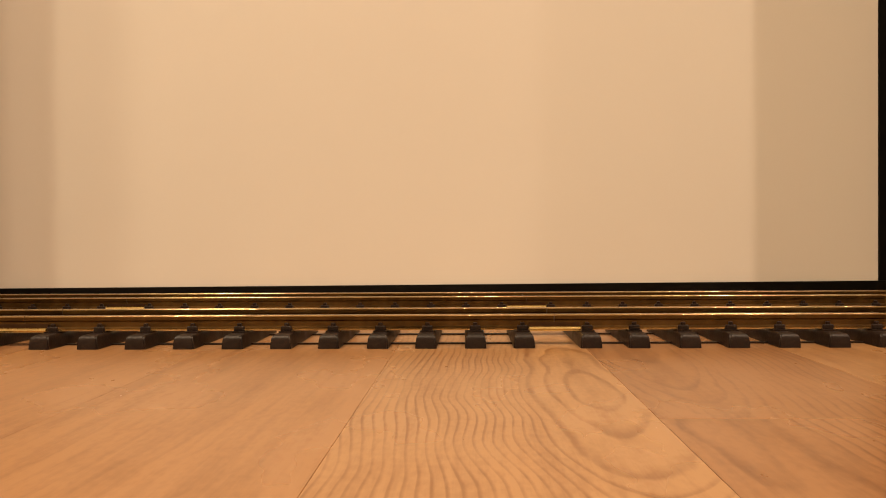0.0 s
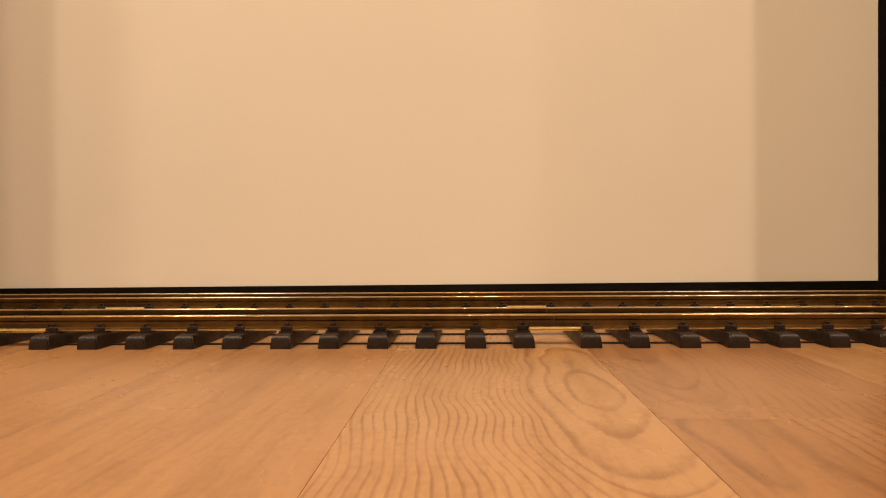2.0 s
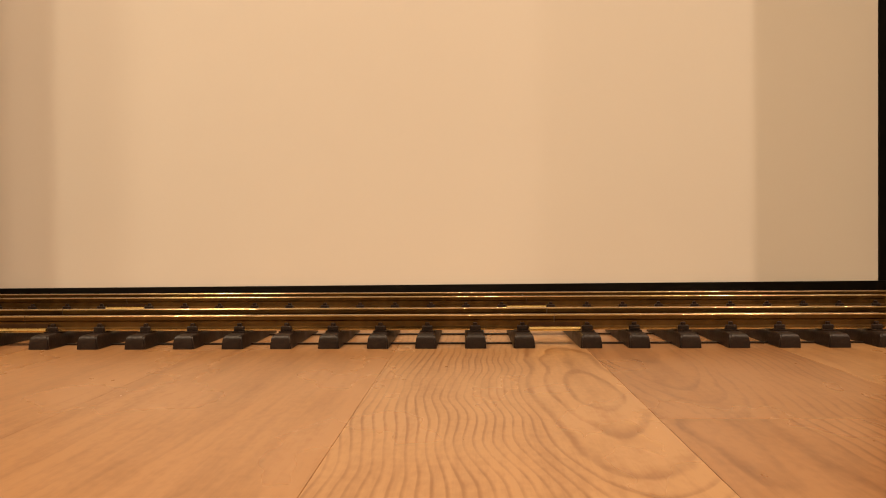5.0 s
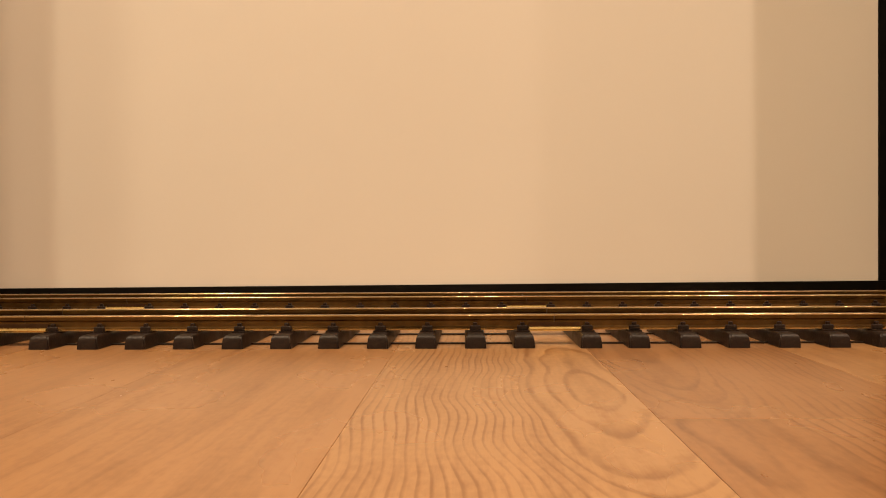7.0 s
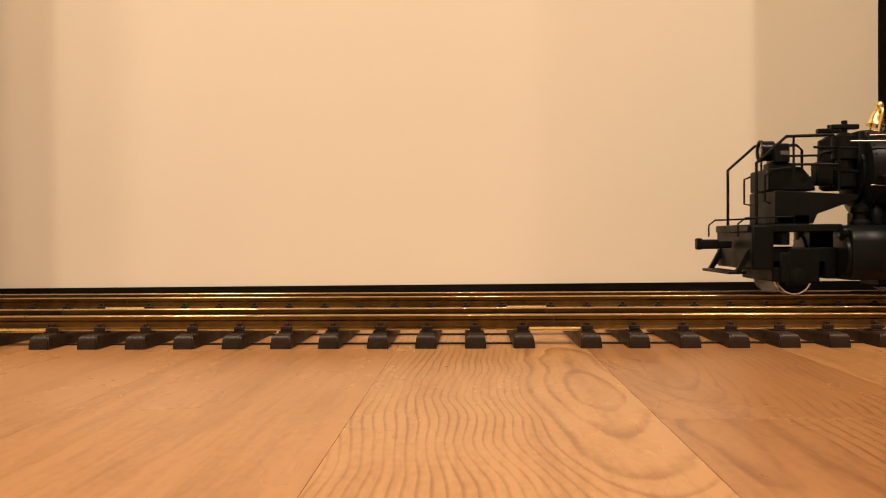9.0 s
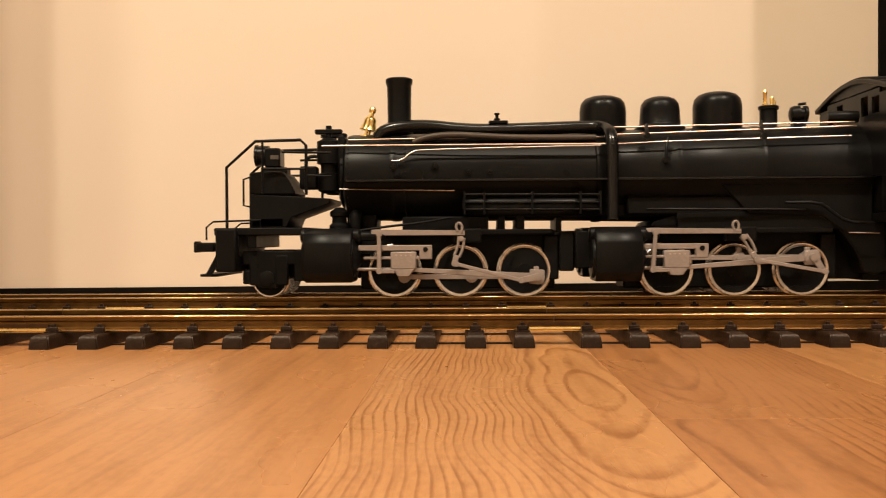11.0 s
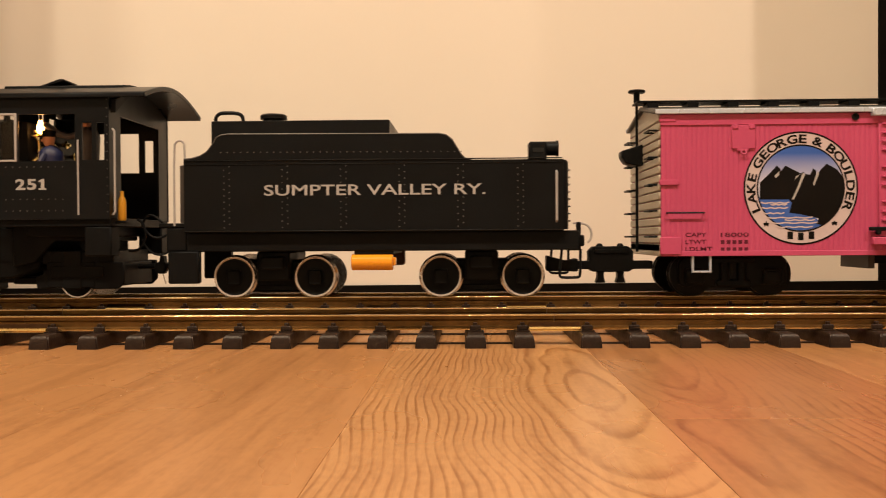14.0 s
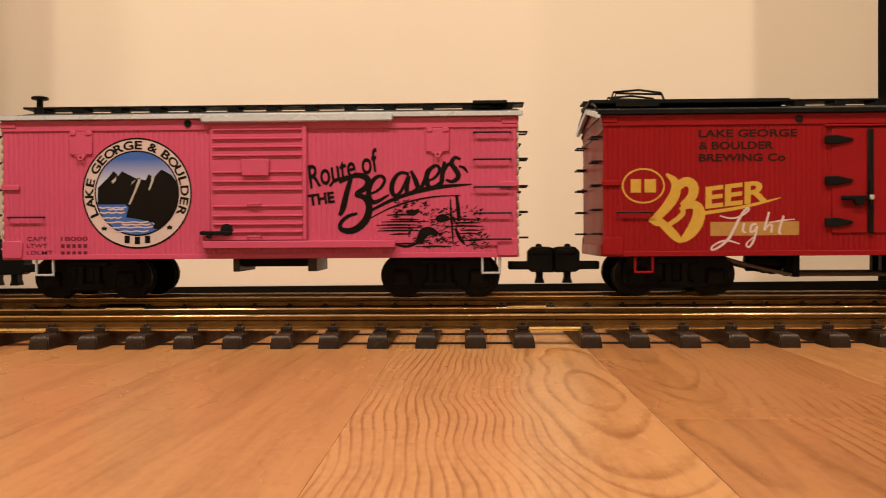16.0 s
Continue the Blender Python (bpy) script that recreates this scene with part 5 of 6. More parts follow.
def truck(car, cx):
    """A two-axle freight truck with outside side frames."""
    for s in (-1, 1):
        sf = prism(B(), [(cx - 38, 9), (cx - 38, 24), (cx - 34, 28.5), (cx - 14, 29.5), (cx + 14, 29.5), (cx + 34, 28.5), (cx + 38, 24), (cx + 38, 9), (cx + 32, 6), (cx + 22, 8), (cx + 13, 6), (cx - 13, 6), (cx - 22, 8), (cx - 32, 6)], s * 34, s * 39, 1.2)
        for q in (-27, 27):
            box(sf, cx + q - 6.5, cx + q + 6.5, s * 38, s * 43, 8.5, 20, 1.4)
            box(sf, cx + q - 5, cx + q + 5, s * 42, s * 43.6, 10.5, 18, 0.8)
        box(sf, cx - 12, cx + 12, s * 38, s * 41.5, 7, 12, 1)
        for q in (-6, 6):
            rod(sf, (cx + q, s * 39.5, 11), (cx + q, s * 39.5, 24), 3.4, 10)
        box(sf, cx - 15, cx + 15, s * 38, s * 42, 23.5, 27.5, 1)
        P("side_frame", sf, BLACK_MATT, car)
    P("bolster", box(B(), cx - 9, cx + 9, -36, 36, 17, 30.8, 1.5), BLACK_MATT, car)
    for q in (-27.2, 27.2):
        ax = wheel_pair("truck_wheelset", 15.8, 14.2, 28.4, car, 4, BLACK_MATT)
        turning(ax, cx + q, 0, 15.0, 14.2)
        for s in (-1, 1):
            P("dust_guard", lathe(B(), [(15.4, s * 29.2), (15.6, s * 30), (15.6, s * 33), (14, s * 34), (0, s * 34.1)], (cx + q, 0, 15.6), "y", 26), BLACK_MATT, car)


def grab_iron(car, x0, x1, z, s, mat):
    y = s * W
    P("grab_iron", tube(B(), [(x0, y, z), (x0, y + s * 3, z), (x1, y + s * 3, z), (x1, y, z)], 0.65, 6), mat, car, "thin black grab iron")


def car_shell(name, label, category, x0, paint, roof, steps_mat, eave, ends):
    car = thing(name, label, category)
    CARS.append(car)
    x1 = x0 + 360
    core = box(B(), x0 + 0.6, x1 - 0.6, -W + 0.6, W - 0.6, 29.5, 125)
    prism_x(core, [(-W + 0.6, 124), (W - 0.6, 124), (0, 135)], x0 + 0.6, x1 - 0.6)
    P("body", core, paint, car)
    for s in (-1, 1):
        P("siding", grooved_side(B(), x0, x1, 29.5, 120, s * W, s), paint, car)
        P("fascia", box(B(), x0 - 0.4, x1 + 0.4, s * (W - 1), s * (W + 0.9), 118.6, 126.2, 0.3), paint, car)
        P("side_sill", box(B(), x0, x1, s * (W - 3), s * (W + 0.5), 28.8, 32.4, 0.3), paint, car)
        e = x0 if s < 0 else x1
        if name == "boxcar":
            for i in range(16):
                z = 31.5 + i * 6.0
                P("end_board", prism_x(B(), [(-W + 0.3, z + 0.3), (W - 0.3, z + 0.3), (W - 0.3, z + 5.7), (-W + 0.3, z + 5.7)], min(e, e + s * 1.5), max(e, e + s * 1.5), 0.7), ends, car)
        else:
            P("end_siding", grooved_end(B(), -W, W, 29.5, 126, e, s, deep=0.2), ends, car)
        P("end_gable", prism_x(B(), [(-W, 126), (W, 126), (0, 135.6)], e - 1.2, e + 1.2), ends, car)
        for y in (-W, W):
            t = 1 if y > 0 else -1
            P("corner_plate", box(B(), e - s * 13.5, e + s * 0.8, y - t * 0.6, y + t * 1.4, 30, 42, 0.4), paint, car)
            P("corner_strap", box(B(), e - s * 12, e + s * 1.2, y - t * 0.6, y + t * 1.6, 77.6, 81.4, 0.4), paint, car)
            P("corner_strap", box(B(), e - s * 10, e + s * 1.2, y - t * 0.6, y + t * 1.4, 121.0, 124.6, 0.4), paint, car)
        P("end_sill", box(B(), e - 1.5, e + 1.5, -W + 0.5, W - 0.5, 29, 37, 0.5), ends, car)
    P("roof", prism_x(B(), [(-W - 3, 126.4), (-W - 3, 128.6), (0, 139.2), (W + 3, 128.6), (W + 3, 126.4), (0, 136.2)], x0 - 4, x1 + 4, 0.4), roof, car)
    for s in (-1, 1):
        P("eave", box(B(), x0 - 4.2, x1 + 4.2, s * (W + 1.6), s * (W + 3.6), 126.2, 129.6, 0.4), eave, car)
    for y in (-7, 0, 7):
        P("roof_walk_board", box(B(), x0 - 8, x1 + 8, y - 3.2, y + 3.2, 141.2, 142.6, 0.2), BLACK_MATT, car)
    for i in range(13):
        x = x0 + 4 + i * 29.3
        P("walk_saddle", box(B(), x - 4, x + 4, -10, 10, 136.6, 141.3, 0.4), BLACK_MATT, car)
    und = box(B(), x0 + 6, x1 - 6, -22, 22, 29.8, 32.5)
    P("underframe", und, BLACK_MATT, car)
    for cx in (x0 + 53.5, x1 - 54):
        truck(car, cx)
    for q in (x0 + 28, x1 - 18):
        for s in (-1, 1):
            if name == "boxcar" or q < x0 + 100:
                P("step", tube(B(), [(q - 6, s * (W - 2), 30), (q - 6, s * (W - 2), 18), (q + 6, s * (W - 2), 18), (q + 6, s * (W - 2), 30)], 1.1, 6), steps_mat, car)
    coupler(car, x0 + 4, -1)
    coupler(car, x1 - 4, 1)
    return car


boxcar = car_shell("boxcar", "pink wooden-sided model boxcar with a round printed emblem", "model boxcar", 460.0, PINK, ROOF_AND_LIT_GREY, SILVER, SILVER, END_CREAM)
L = boxcar
for s in (-1, 1):
    for z in (115.0, 96.4, 77.4, 59.4, 41.4):
        grab_iron(boxcar, 790.5, 816, z, s, BLACK_MATT)
        P("end_rung", tube(B(), [(820, s * 50, z + 1), (827.5, s * 50, z + 1), (827.5, s * 34, z + 1), (820, s * 34, z + 1)], 0.8, 6), BLACK_MATT, boxcar)
        P("end_rung", tube(B(), [(460, -s * 50, z + 1), (453, -s * 50, z + 1), (453, -s * 34, z + 1), (460, -s * 34, z + 1)], 0.8, 6), BLACK_MATT, boxcar)
    grab_iron(boxcar, 464, 489, 58.6, s, BLACK_MATT)
    y = s * W
    # sliding door with pressed ribs
    door = P("door", box(B(), 607, 673.5, y - s * 0.5, y + s * 1.6, 41.6, 122, 0.4), PINK, boxcar, "pink ribbed sliding door")
    for z in (47.4, 52.8, 58.6, 65.3, 76.7, 82.5, 89.0, 100.6, 106.4, 112.2, 118.4):
        P("rib", prism_x(B(), [(y + s * 1.4, z - 0.9), (y + s * 3.1, z - 0.3), (y + s * 3.1, z + 0.4), (y + s * 1.4, z + 0.9)], 609, 671.5), PINK, door)
    P("placard", box(B(), 629.5, 648.5, y + s * 1.2, y + s * 4.0, 86.4, 98.0, 0.4), PINK, door)
    P("door_handle", tube(B(), [(633, y + s * 1, 66), (634, y + s * 4.4, 67), (642, y + s * 4.4, 67), (643, y + s * 1, 66)], 0.7, 6), PINK, door)
    P("door_handle", tube(B(), [(633, y + s * 1, 43.4), (634, y + s * 4.4, 44.2), (642, y + s * 4.4, 44.2), (643, y + s * 1, 43.4)], 0.7, 6), PINK, door)
    P("door_edge", box(B(), 671.5, 674.5, y - s * 0.4, y + s * 2.6, 41.6, 122, 0.4), PINK, door)
    latch = box(B(), 600, 622, y + s * 1.5, y + s * 4.5, 45.5, 48.2, 0.5)
    lathe(latch, [(4.2, y + s * 1.5), (4.2, y + s * 3.4), (2.4, y + s * 3.6), (0, y + s * 3.7)], (618.5, 0, 49), "y", 18)
    lathe(latch, [(1.6, y + s * 1.5), (1.6, y + s * 4.4), (0, y + s * 4.5)], (606, 0, 44.5), "y", 12)
    P("latch", latch, BLACK_MATT, boxcar, "black door latch")
    P("top_rail", box(B(), 601.5, 735, y + s * 0.4, y + s * 5, 123.4, 129.4, 0.8), SILVER, boxcar, "silver-grey door rail")
    P("bottom_rail", box(B(), 602, 736, y + s * 0.2, y + s * 5, 36.0, 41.2, 0.5), PINK, boxcar)
    for x in (516, 765.5):
        hatch = P("side_hatch", box(B(), x - 8.0, x + 8.0, y - s * 0.3, y + s * 1.3, 102.2, 118.4, 0.3), PINK, boxcar)
        for q in (-5.6, 5.6):
            P("hinge", box(B(), x + q - 2, x + q + 2, y, y + s * 2, 115.6, 118.8, 0.4), PINK, hatch)
        P("catch", tube(B(), [(x - 1.6, y + s * 1, 101.8), (x - 1.6, y + s * 2, 98.6), (x + 1.6, y + s * 2, 98.6), (x + 1.6, y + s * 1, 101.8)], 0.7, 6, 1), PINK, hatch)
        P("catch_plate", box(B(), x - 4.5, x + 3.5, y, y + s * 1.4, 100.6, 102.4, 0.3), PINK, hatch)
    P("lamp_socket", lathe(B(), [(2.5, y), (2.5, y + s * 1.6), (1.6, y + s * 1.7), (0, y + s * 1.2)], (591.5, 0, 123.2), "y", 16), BLACK_MATT, boxcar)
# black plastic hangers; the grey puts the light on their end faces into colour
P("hanger", box(B(), 614, 618.6, -25, 25, 18.6, 30, 0.5), ROOF_AND_LIT_GREY, boxcar)
P("hanger", box(B(), 669, 675.6, -25, 25, 18.6, 30, 0.5), ROOF_AND_LIT_GREY, boxcar)
P("truss_beam", box(B(), 618.8, 668.8, -20, 20, 22.2, 30, 0.8), BLACK_MATT, boxcar)
mast = rod(B(), (455.5, 10, 31), (455.5, 10, 151), 1.1)
P("brake_mast", mast, BLACK_MATT, boxcar)
bw = lathe(B(), [(5.2, 151.0), (6.3, 151.4), (6.5, 152.7), (5.6, 153.4), (4.4, 153.1), (2.0, 152.8), (0, 153.0)], (455.5, 10, 0), "z", 22)
rod(bw, (455.5, 10, 144), (455.5, 10, 151), 2.4)
P("brake_wheel", bw, BLACK_MATT, boxcar)
P("brake_step", prism(B(), [(453.5, 110), (443, 107), (443, 102.5), (446, 98), (452, 96), (459, 96), (459, 112)], 2, 18, 0.5), BLACK_MATT, boxcar)
P("roof_platform", box(B(), 790, 815, -24, -11, 139.6, 142.2, 0.5), BLACK_MATT, boxcar)
P("roof_platform", box(B(), 790, 815, 11, 24, 139.6, 142.2, 0.5), BLACK_MATT, boxcar)

# round emblem: ring, sky, mountains, water
CX, CZ, FACE = 554.9, 75.0, -W


def disc(name, r0, r1, y, mat, parent):
    bm = B()
    n = 64
    outer = [bm.verts.new((CX + r1 * math.cos(2 * math.pi * i / n), y, CZ + r1 * math.sin(2 * math.pi * i / n))) for i in range(n)]
    if r0:
        inner = [bm.verts.new((CX + r0 * math.cos(2 * math.pi * i / n), y, CZ + r0 * math.sin(2 * math.pi * i / n))) for i in range(n)]
        for i in range(n):
            bm.faces.new((outer[i], inner[i], inner[(i + 1) % n], outer[(i + 1) % n]))
    else:
        bm.faces.new(outer[::-1])
    return P(name, bm, mat, parent)


def flat(name, polys, y, mat, parent, clip=0.0):
    """Flat printed shapes; with clip they stay inside the emblem's circle."""
    bm = B()
    for poly in polys:
        pts = []
        for i, (x, z) in enumerate(poly):
            x2, z2 = poly[(i + 1) % len(poly)]
            steps = 8 if clip else 1
            pts += [(x + (x2 - x) * j / steps, z + (z2 - z) * j / steps) for j in range(steps)]
        out = []
        for x, z in pts:
            d = math.hypot(x - CX, z - CZ)
            if clip and d > clip:
                x, z = CX + (x - CX) * clip / d, CZ + (z - CZ) * clip / d
            if not out or math.hypot(out[-1][0] - x, out[-1][1] - z) > 0.02:
                out.append((x, z))
        f = bm.faces.new([bm.verts.new((x, y, z)) for x, z in out])
    bmesh.ops.triangulate(bm, faces=bm.faces)
    bmesh.ops.recalc_face_normals(bm, faces=bm.faces)
    for f in bm.faces:
        if f.normal.y > 0:
            f.normal_flip()
    return P(name, bm, mat, parent)


def sky_print():
    """Printed sky: deep blue above, paling downwards."""
    m = material("blue_sky_print", (0.1, 0.2, 0.6), 0.45, spread=0.05)
    t = m.node_tree
    b = t.nodes["Principled BSDF"]
    co, sep, rng, ramp = (t.nodes.new(q) for q in ("ShaderNodeTexCoord", "ShaderNodeSeparateXYZ", "ShaderNodeMapRange", "ShaderNodeValToRGB"))
    t.links.new(co.outputs["Object"], sep.inputs[0])
    t.links.new(sep.outputs["Z"], rng.inputs["Value"])
    rng.inputs["From Min"].default_value, rng.inputs["From Max"].default_value = 0.079, 0.099
    ramp.color_ramp.elements[0].color, ramp.color_ramp.elements[1].color = (0.50, 0.52, 0.68, 1), (0.025, 0.10, 0.45, 1)
    t.links.new(rng.outputs[0], ramp.inputs[0])
    t.links.new(ramp.outputs[0], b.inputs["Base Color"])
    return m


emblem = disc("emblem", 0, 38.2, FACE - 0.12, WHITE_PRINT, boxcar)
tagged(emblem, "round printed emblem with mountains and lake")
disc("emblem_rim", 37.6, 38.8, FACE - 0.2, INK, emblem)
disc("emblem_rim", 28.9, 29.9, FACE - 0.28, INK, emblem)
disc("sky", 0, 29.0, FACE - 0.2, sky_print(), emblem)
flat("lake", [[(520, 68.5), (552, 68.5), (560, 60), (575, 44), (575, 40), (520, 40)]], FACE - 0.26, material("lake_blue_print", (0.03, 0.10, 0.42), 0.45), emblem, 28.9)
flat("mountain", [[(527.2, 78.9), (534.5, 85.9), (538.6, 90.6), (541.3, 88.2), (539.7, 84.7), (544.5, 90.5), (551.3, 86.9), (549.7, 83.0), (554.5, 85.0), (556.9, 86.1), (559.2, 79.8), (563.3, 88.4), (565.6, 86.8), (562.4, 79.8), (561.5, 76.6), (568.4, 87.6), (572.4, 91.5), (579.6, 87.5), (584.7, 80.4), (584.4, 57.9), (574.0, 48.2), (565.2, 50.6), (568.1, 55.3), (547.0, 58.2), (549.5, 67.3), (527.1, 67.4)]], FACE - 0.32, INK, emblem, 28.9)
flat("highlight", [[(548.7, 67.3), (550.3, 67.2), (558.0, 84.5), (556.1, 85.3), (552.8, 75.9)], [(536.9, 83.5), (540.5, 86.6), (540.1, 83.9), (538.1, 81.9)], [(551.6, 83.0), (554.5, 84.6), (550.8, 80.6)], [(563.1, 77.8), (566.4, 86.8), (567.2, 84.5), (563.9, 76.6)]], FACE - 0.4, LETTER_GREY, emblem)
wave = B()
for x0_, x1_, z_ in [(527.9, 547.1, 65.0), (528.7, 546.2, 61.5), (529.4, 543.8, 57.9), (531.0, 562.9, 54.8), (534.1, 566.1, 51.2), (538.1, 562.8, 48.4), (534.3, 545.5, 63.8), (544.1, 564.5, 53.1)]:
    n_ = 6
    ribbon(wave, [(x0_ + (x1_ - x0_) * i / n_, z_ + 0.45 * (-1) ** i) for i in range(n_ + 1)], [0.9, 0.9], FACE - 0.36)
P("wave", wave, WHITE_PRINT, emblem)
arc_writing("emblem_letters", "LAKE GEORGE & BOULDER", CX, CZ, FACE - 0.24, 30.9, 204, -22, 5.9, 7.4, INK, emblem, 0.03)
flat("emblem_bar", [[(CX + q - 1.9, 39.4 + abs(q) * 0.1), (CX + q + 1.9, 39.4 + abs(q) * 0.1), (CX + q + 1.9, 44.6 + abs(q) * 0.1), (CX + q - 1.9, 44.6 + abs(q) * 0.1)] for q in (-7.2, 0, 7.2)], FACE - 0.24, INK, emblem)
for sx, sz in ((-23.4, -24.4), (22.8, -24.0)):
    star = []
    for i in range(10):
        a, r = radians(90 + 36 * i), (2.2 if i % 2 == 0 else 0.95)
        star.append((CX + sx + r * math.cos(a), CZ + sz + r * math.sin(a)))
    flat("star", [star], FACE - 0.24, INK, emblem)

# lettering of the boxcar
writing("capacity", "CAPY", 476.5, FACE - 0.15, 42.1, FAINT_INK, boxcar, fit=14.4, high=2.9, bold=0.01, label="faded dark printed capacity lettering")
writing("capacity", "LTWT", 476.4, FACE - 0.15, 37.2, FAINT_INK, boxcar, fit=14.4, high=2.9, bold=0.01)
writing("capacity", "LDLMT", 476.4, FACE - 0.15, 32.3, FAINT_INK, boxcar, fit=18.4, high=2.9, bold=0.01)
writing("capacity", "18000", 500.7, FACE - 0.15, 42.0, FAINT_INK, boxcar, fit=19.0, high=2.9, bold=0.01)
flat("weight_bar", [[(xa + q, z), (xa + q + 2.6, z), (xa + q + 2.6, z + 2.6), (xa + q, z + 2.6)] for q in (0, 4.0, 8.0, 12.0, 16.0) for xa, z in [(500.6, 37.1), (500.6, 32.1)]], FACE - 0.15, FAINT_INK, boxcar)
writing("slogan", "Route of", 676.8, FACE - 0.15, 76.9, INK, boxcar, fit=51.5, high=16.5, tilt=14.0, shear=0.20, bold=0.018, label="black printed slogan")
writing("slogan", "THE", 675.6, FACE - 0.15, 65.1, INK, boxcar, fit=18.5, high=8.0, tilt=7.0, bold=0.045)
script = B()
for pts, w in (
    ([(690.2, 78.7), (693.8, 83.4), (700.9, 84.5), (705.6, 84.1)], (1.4, 2.6)),
    ([(705.6, 85.7), (701.6, 72.8), (699.2, 62.2), (696.8, 58.3)], (2.4, 3.6, 3.6, 2.0)),
    ([(696.9, 81.4), (708.8, 87.2), (717.4, 84.4), (716.6, 77.8), (706.7, 72.7), (714.6, 71.5), (718.4, 64.8), (715.6, 54.3), (706.5, 47.3), (697.9, 48.1), (696.7, 52.8), (702.7, 58.3), (709.4, 59.8)], (2.0, 3.0, 4.0, 3.6, 2.6, 3.2, 4.2, 4.6, 4.0, 3.0, 2.4, 2.2, 1.6)),
    ([(716.5, 72.3), (725.2, 76.1), (729.6, 83.1), (725.3, 86.7), (718.9, 81.6), (716.5, 72.3), (720.4, 66.0), (731.4, 72.6)], (1.2, 1.8, 2.0, 2.0, 3.0, 3.4, 2.8, 1.2)),
    ([(745.6, 86.9), (738.6, 88.5), (733.1, 80.4), (733.8, 72.1), (738.5, 72.1), (744.0, 83.0), (745.6, 86.9), (743.2, 76.0), (745.5, 72.1), (750.3, 76.7)], (1.8, 2.0, 3.2, 3.0, 2.0, 1.8, 2.6, 3.0, 2.2, 1.2)),
    ([(746.8, 89.2), (749.9, 83.0), (752.6, 74.3), (756.6, 82.9), (758.2, 90.7), (760.9, 88.7)], (1.6, 3.2, 2.8, 2.2, 1.8, 1.2)),
    ([(757.3, 81.3), (764.4, 84.4), (767.6, 90.6), (763.7, 93.4), (758.2, 88.3), (757.3, 81.3), (760.4, 75.8), (769.8, 82.8)], (1.2, 1.8, 2.0, 2.0, 3.0, 3.2, 2.6, 1.2)),
    ([(767.5, 78.1), (769.1, 89.0), (770.3, 95.3)], (2.4, 3.0, 2.0)),
    ([(769.5, 87.5), (773.0, 94.5), (776.9, 92.5)], (1.2, 2.4, 2.2)),
    ([(781.3, 96.7), (777.0, 98.7), (774.2, 93.7), (778.5, 89.0), (780.4, 84.3), (775.3, 80.8), (771.0, 82.8)], (1.6, 2.2, 2.8, 3.2, 3.0, 2.2, 1.4)),
    ([(780.1, 92.1), (783.9, 90.9), (786.3, 87.3)], (1.2, 2.0, 1.0)),
    ([(717.2, 60.9), (736.1, 70.6), (759.7, 77.4), (788.9, 79.5)], (1.6, 2.2, 3.2, 0.8)),
    ([(718.4, 56.6), (736.1, 65.5), (759.6, 71.2), (781.1, 71.8)], (0.6, 1.0, 1.0, 0.4)),
):
    ribbon(script, pts, [v * 1.16 for v in w], FACE - 0.15)
P("slogan_script", script, INK, boxcar, "black brush script print")
scene_print = B()
for x0_, x1_, z_ in [(729.4, 749.8, 58.5), (732.1, 752.5, 55.3), (726.2, 759.5, 53.8), (722.3, 752.4, 51.5), (725.0, 754.8, 49.5), (723.4, 753.6, 47.6), (732.0, 746.9, 45.2), (759.5, 793.9, 55.2), (775.1, 794.6, 52.7), (771.2, 797.0, 50.4), (781.0, 795.4, 47.6), (779.8, 793.0, 45.3), (733.9, 754.7, 38.5), (749.6, 775.0, 36.5), (782.9, 795.3, 40.6), (786.8, 791.4, 37.8)]:
    ribbon(scene_print, [(x0_, z_), ((x0_ + x1_) / 2, z_ + 0.3), (x1_, z_)], [0.4, 1.5, 0.4], FACE - 0.15)
for pts, w in (
    ([(752.4, 39.2), (754.8, 46.2), (760.2, 47.7), (765.3, 44.6)], (5.0, 7.0, 6.0, 3.0)),
    ([(764.2, 54.7), (768.1, 57.0), (772.8, 55.5)], (3.0, 5.4, 3.4)),
    ([(774.1, 69.5), (774.4, 58.6), (775.1, 50.8), (775.8, 38.3)], (0.8, 1.6, 1.4, 1.0)),
    ([(778.4, 72.2), (779.5, 61.7), (779.8, 53.8)], (2.0, 3.0, 2.0)),
    ([(777.5, 49.2), (779.8, 42.9), (783.6, 38.2)], (1.6, 3.0, 1.6)),
    ([(743.1, 61.1), (747.8, 59.5), (752.5, 61.8)], (2.0, 4.6, 2.2)),
    ([(733.9, 38.5), (743.7, 36.1), (752.4, 39.2)], (0.6, 2.0, 0.8)),
):
    ribbon(scene_print, pts, w, FACE - 0.15)
rng = random.Random(4)
for cx_, cz_, rx_, rz_, n_ in ((746, 63, 12, 6, 60), (756, 47, 12, 8, 60), (768, 58, 8, 5, 36), (782, 50, 15, 14, 90), (772, 40, 28, 5, 70)):
    for _ in range(n_):
        a_, b_ = cx_ + rng.uniform(-rx_, rx_), cz_ + rng.uniform(-rz_, rz_)
        g_ = rng.uniform(-0.6, 0.9)
        l_ = rng.uniform(1.2, 3.6)
        ribbon(scene_print, [(a_, b_), (a_ + l_ * math.cos(g_), b_ + l_ * math.sin(g_))], [rng.uniform(0.5, 1.3), 0.3], FACE - 0.15)
P("print_scene", scene_print, INK, boxcar, "black printed river scene in loose strokes")

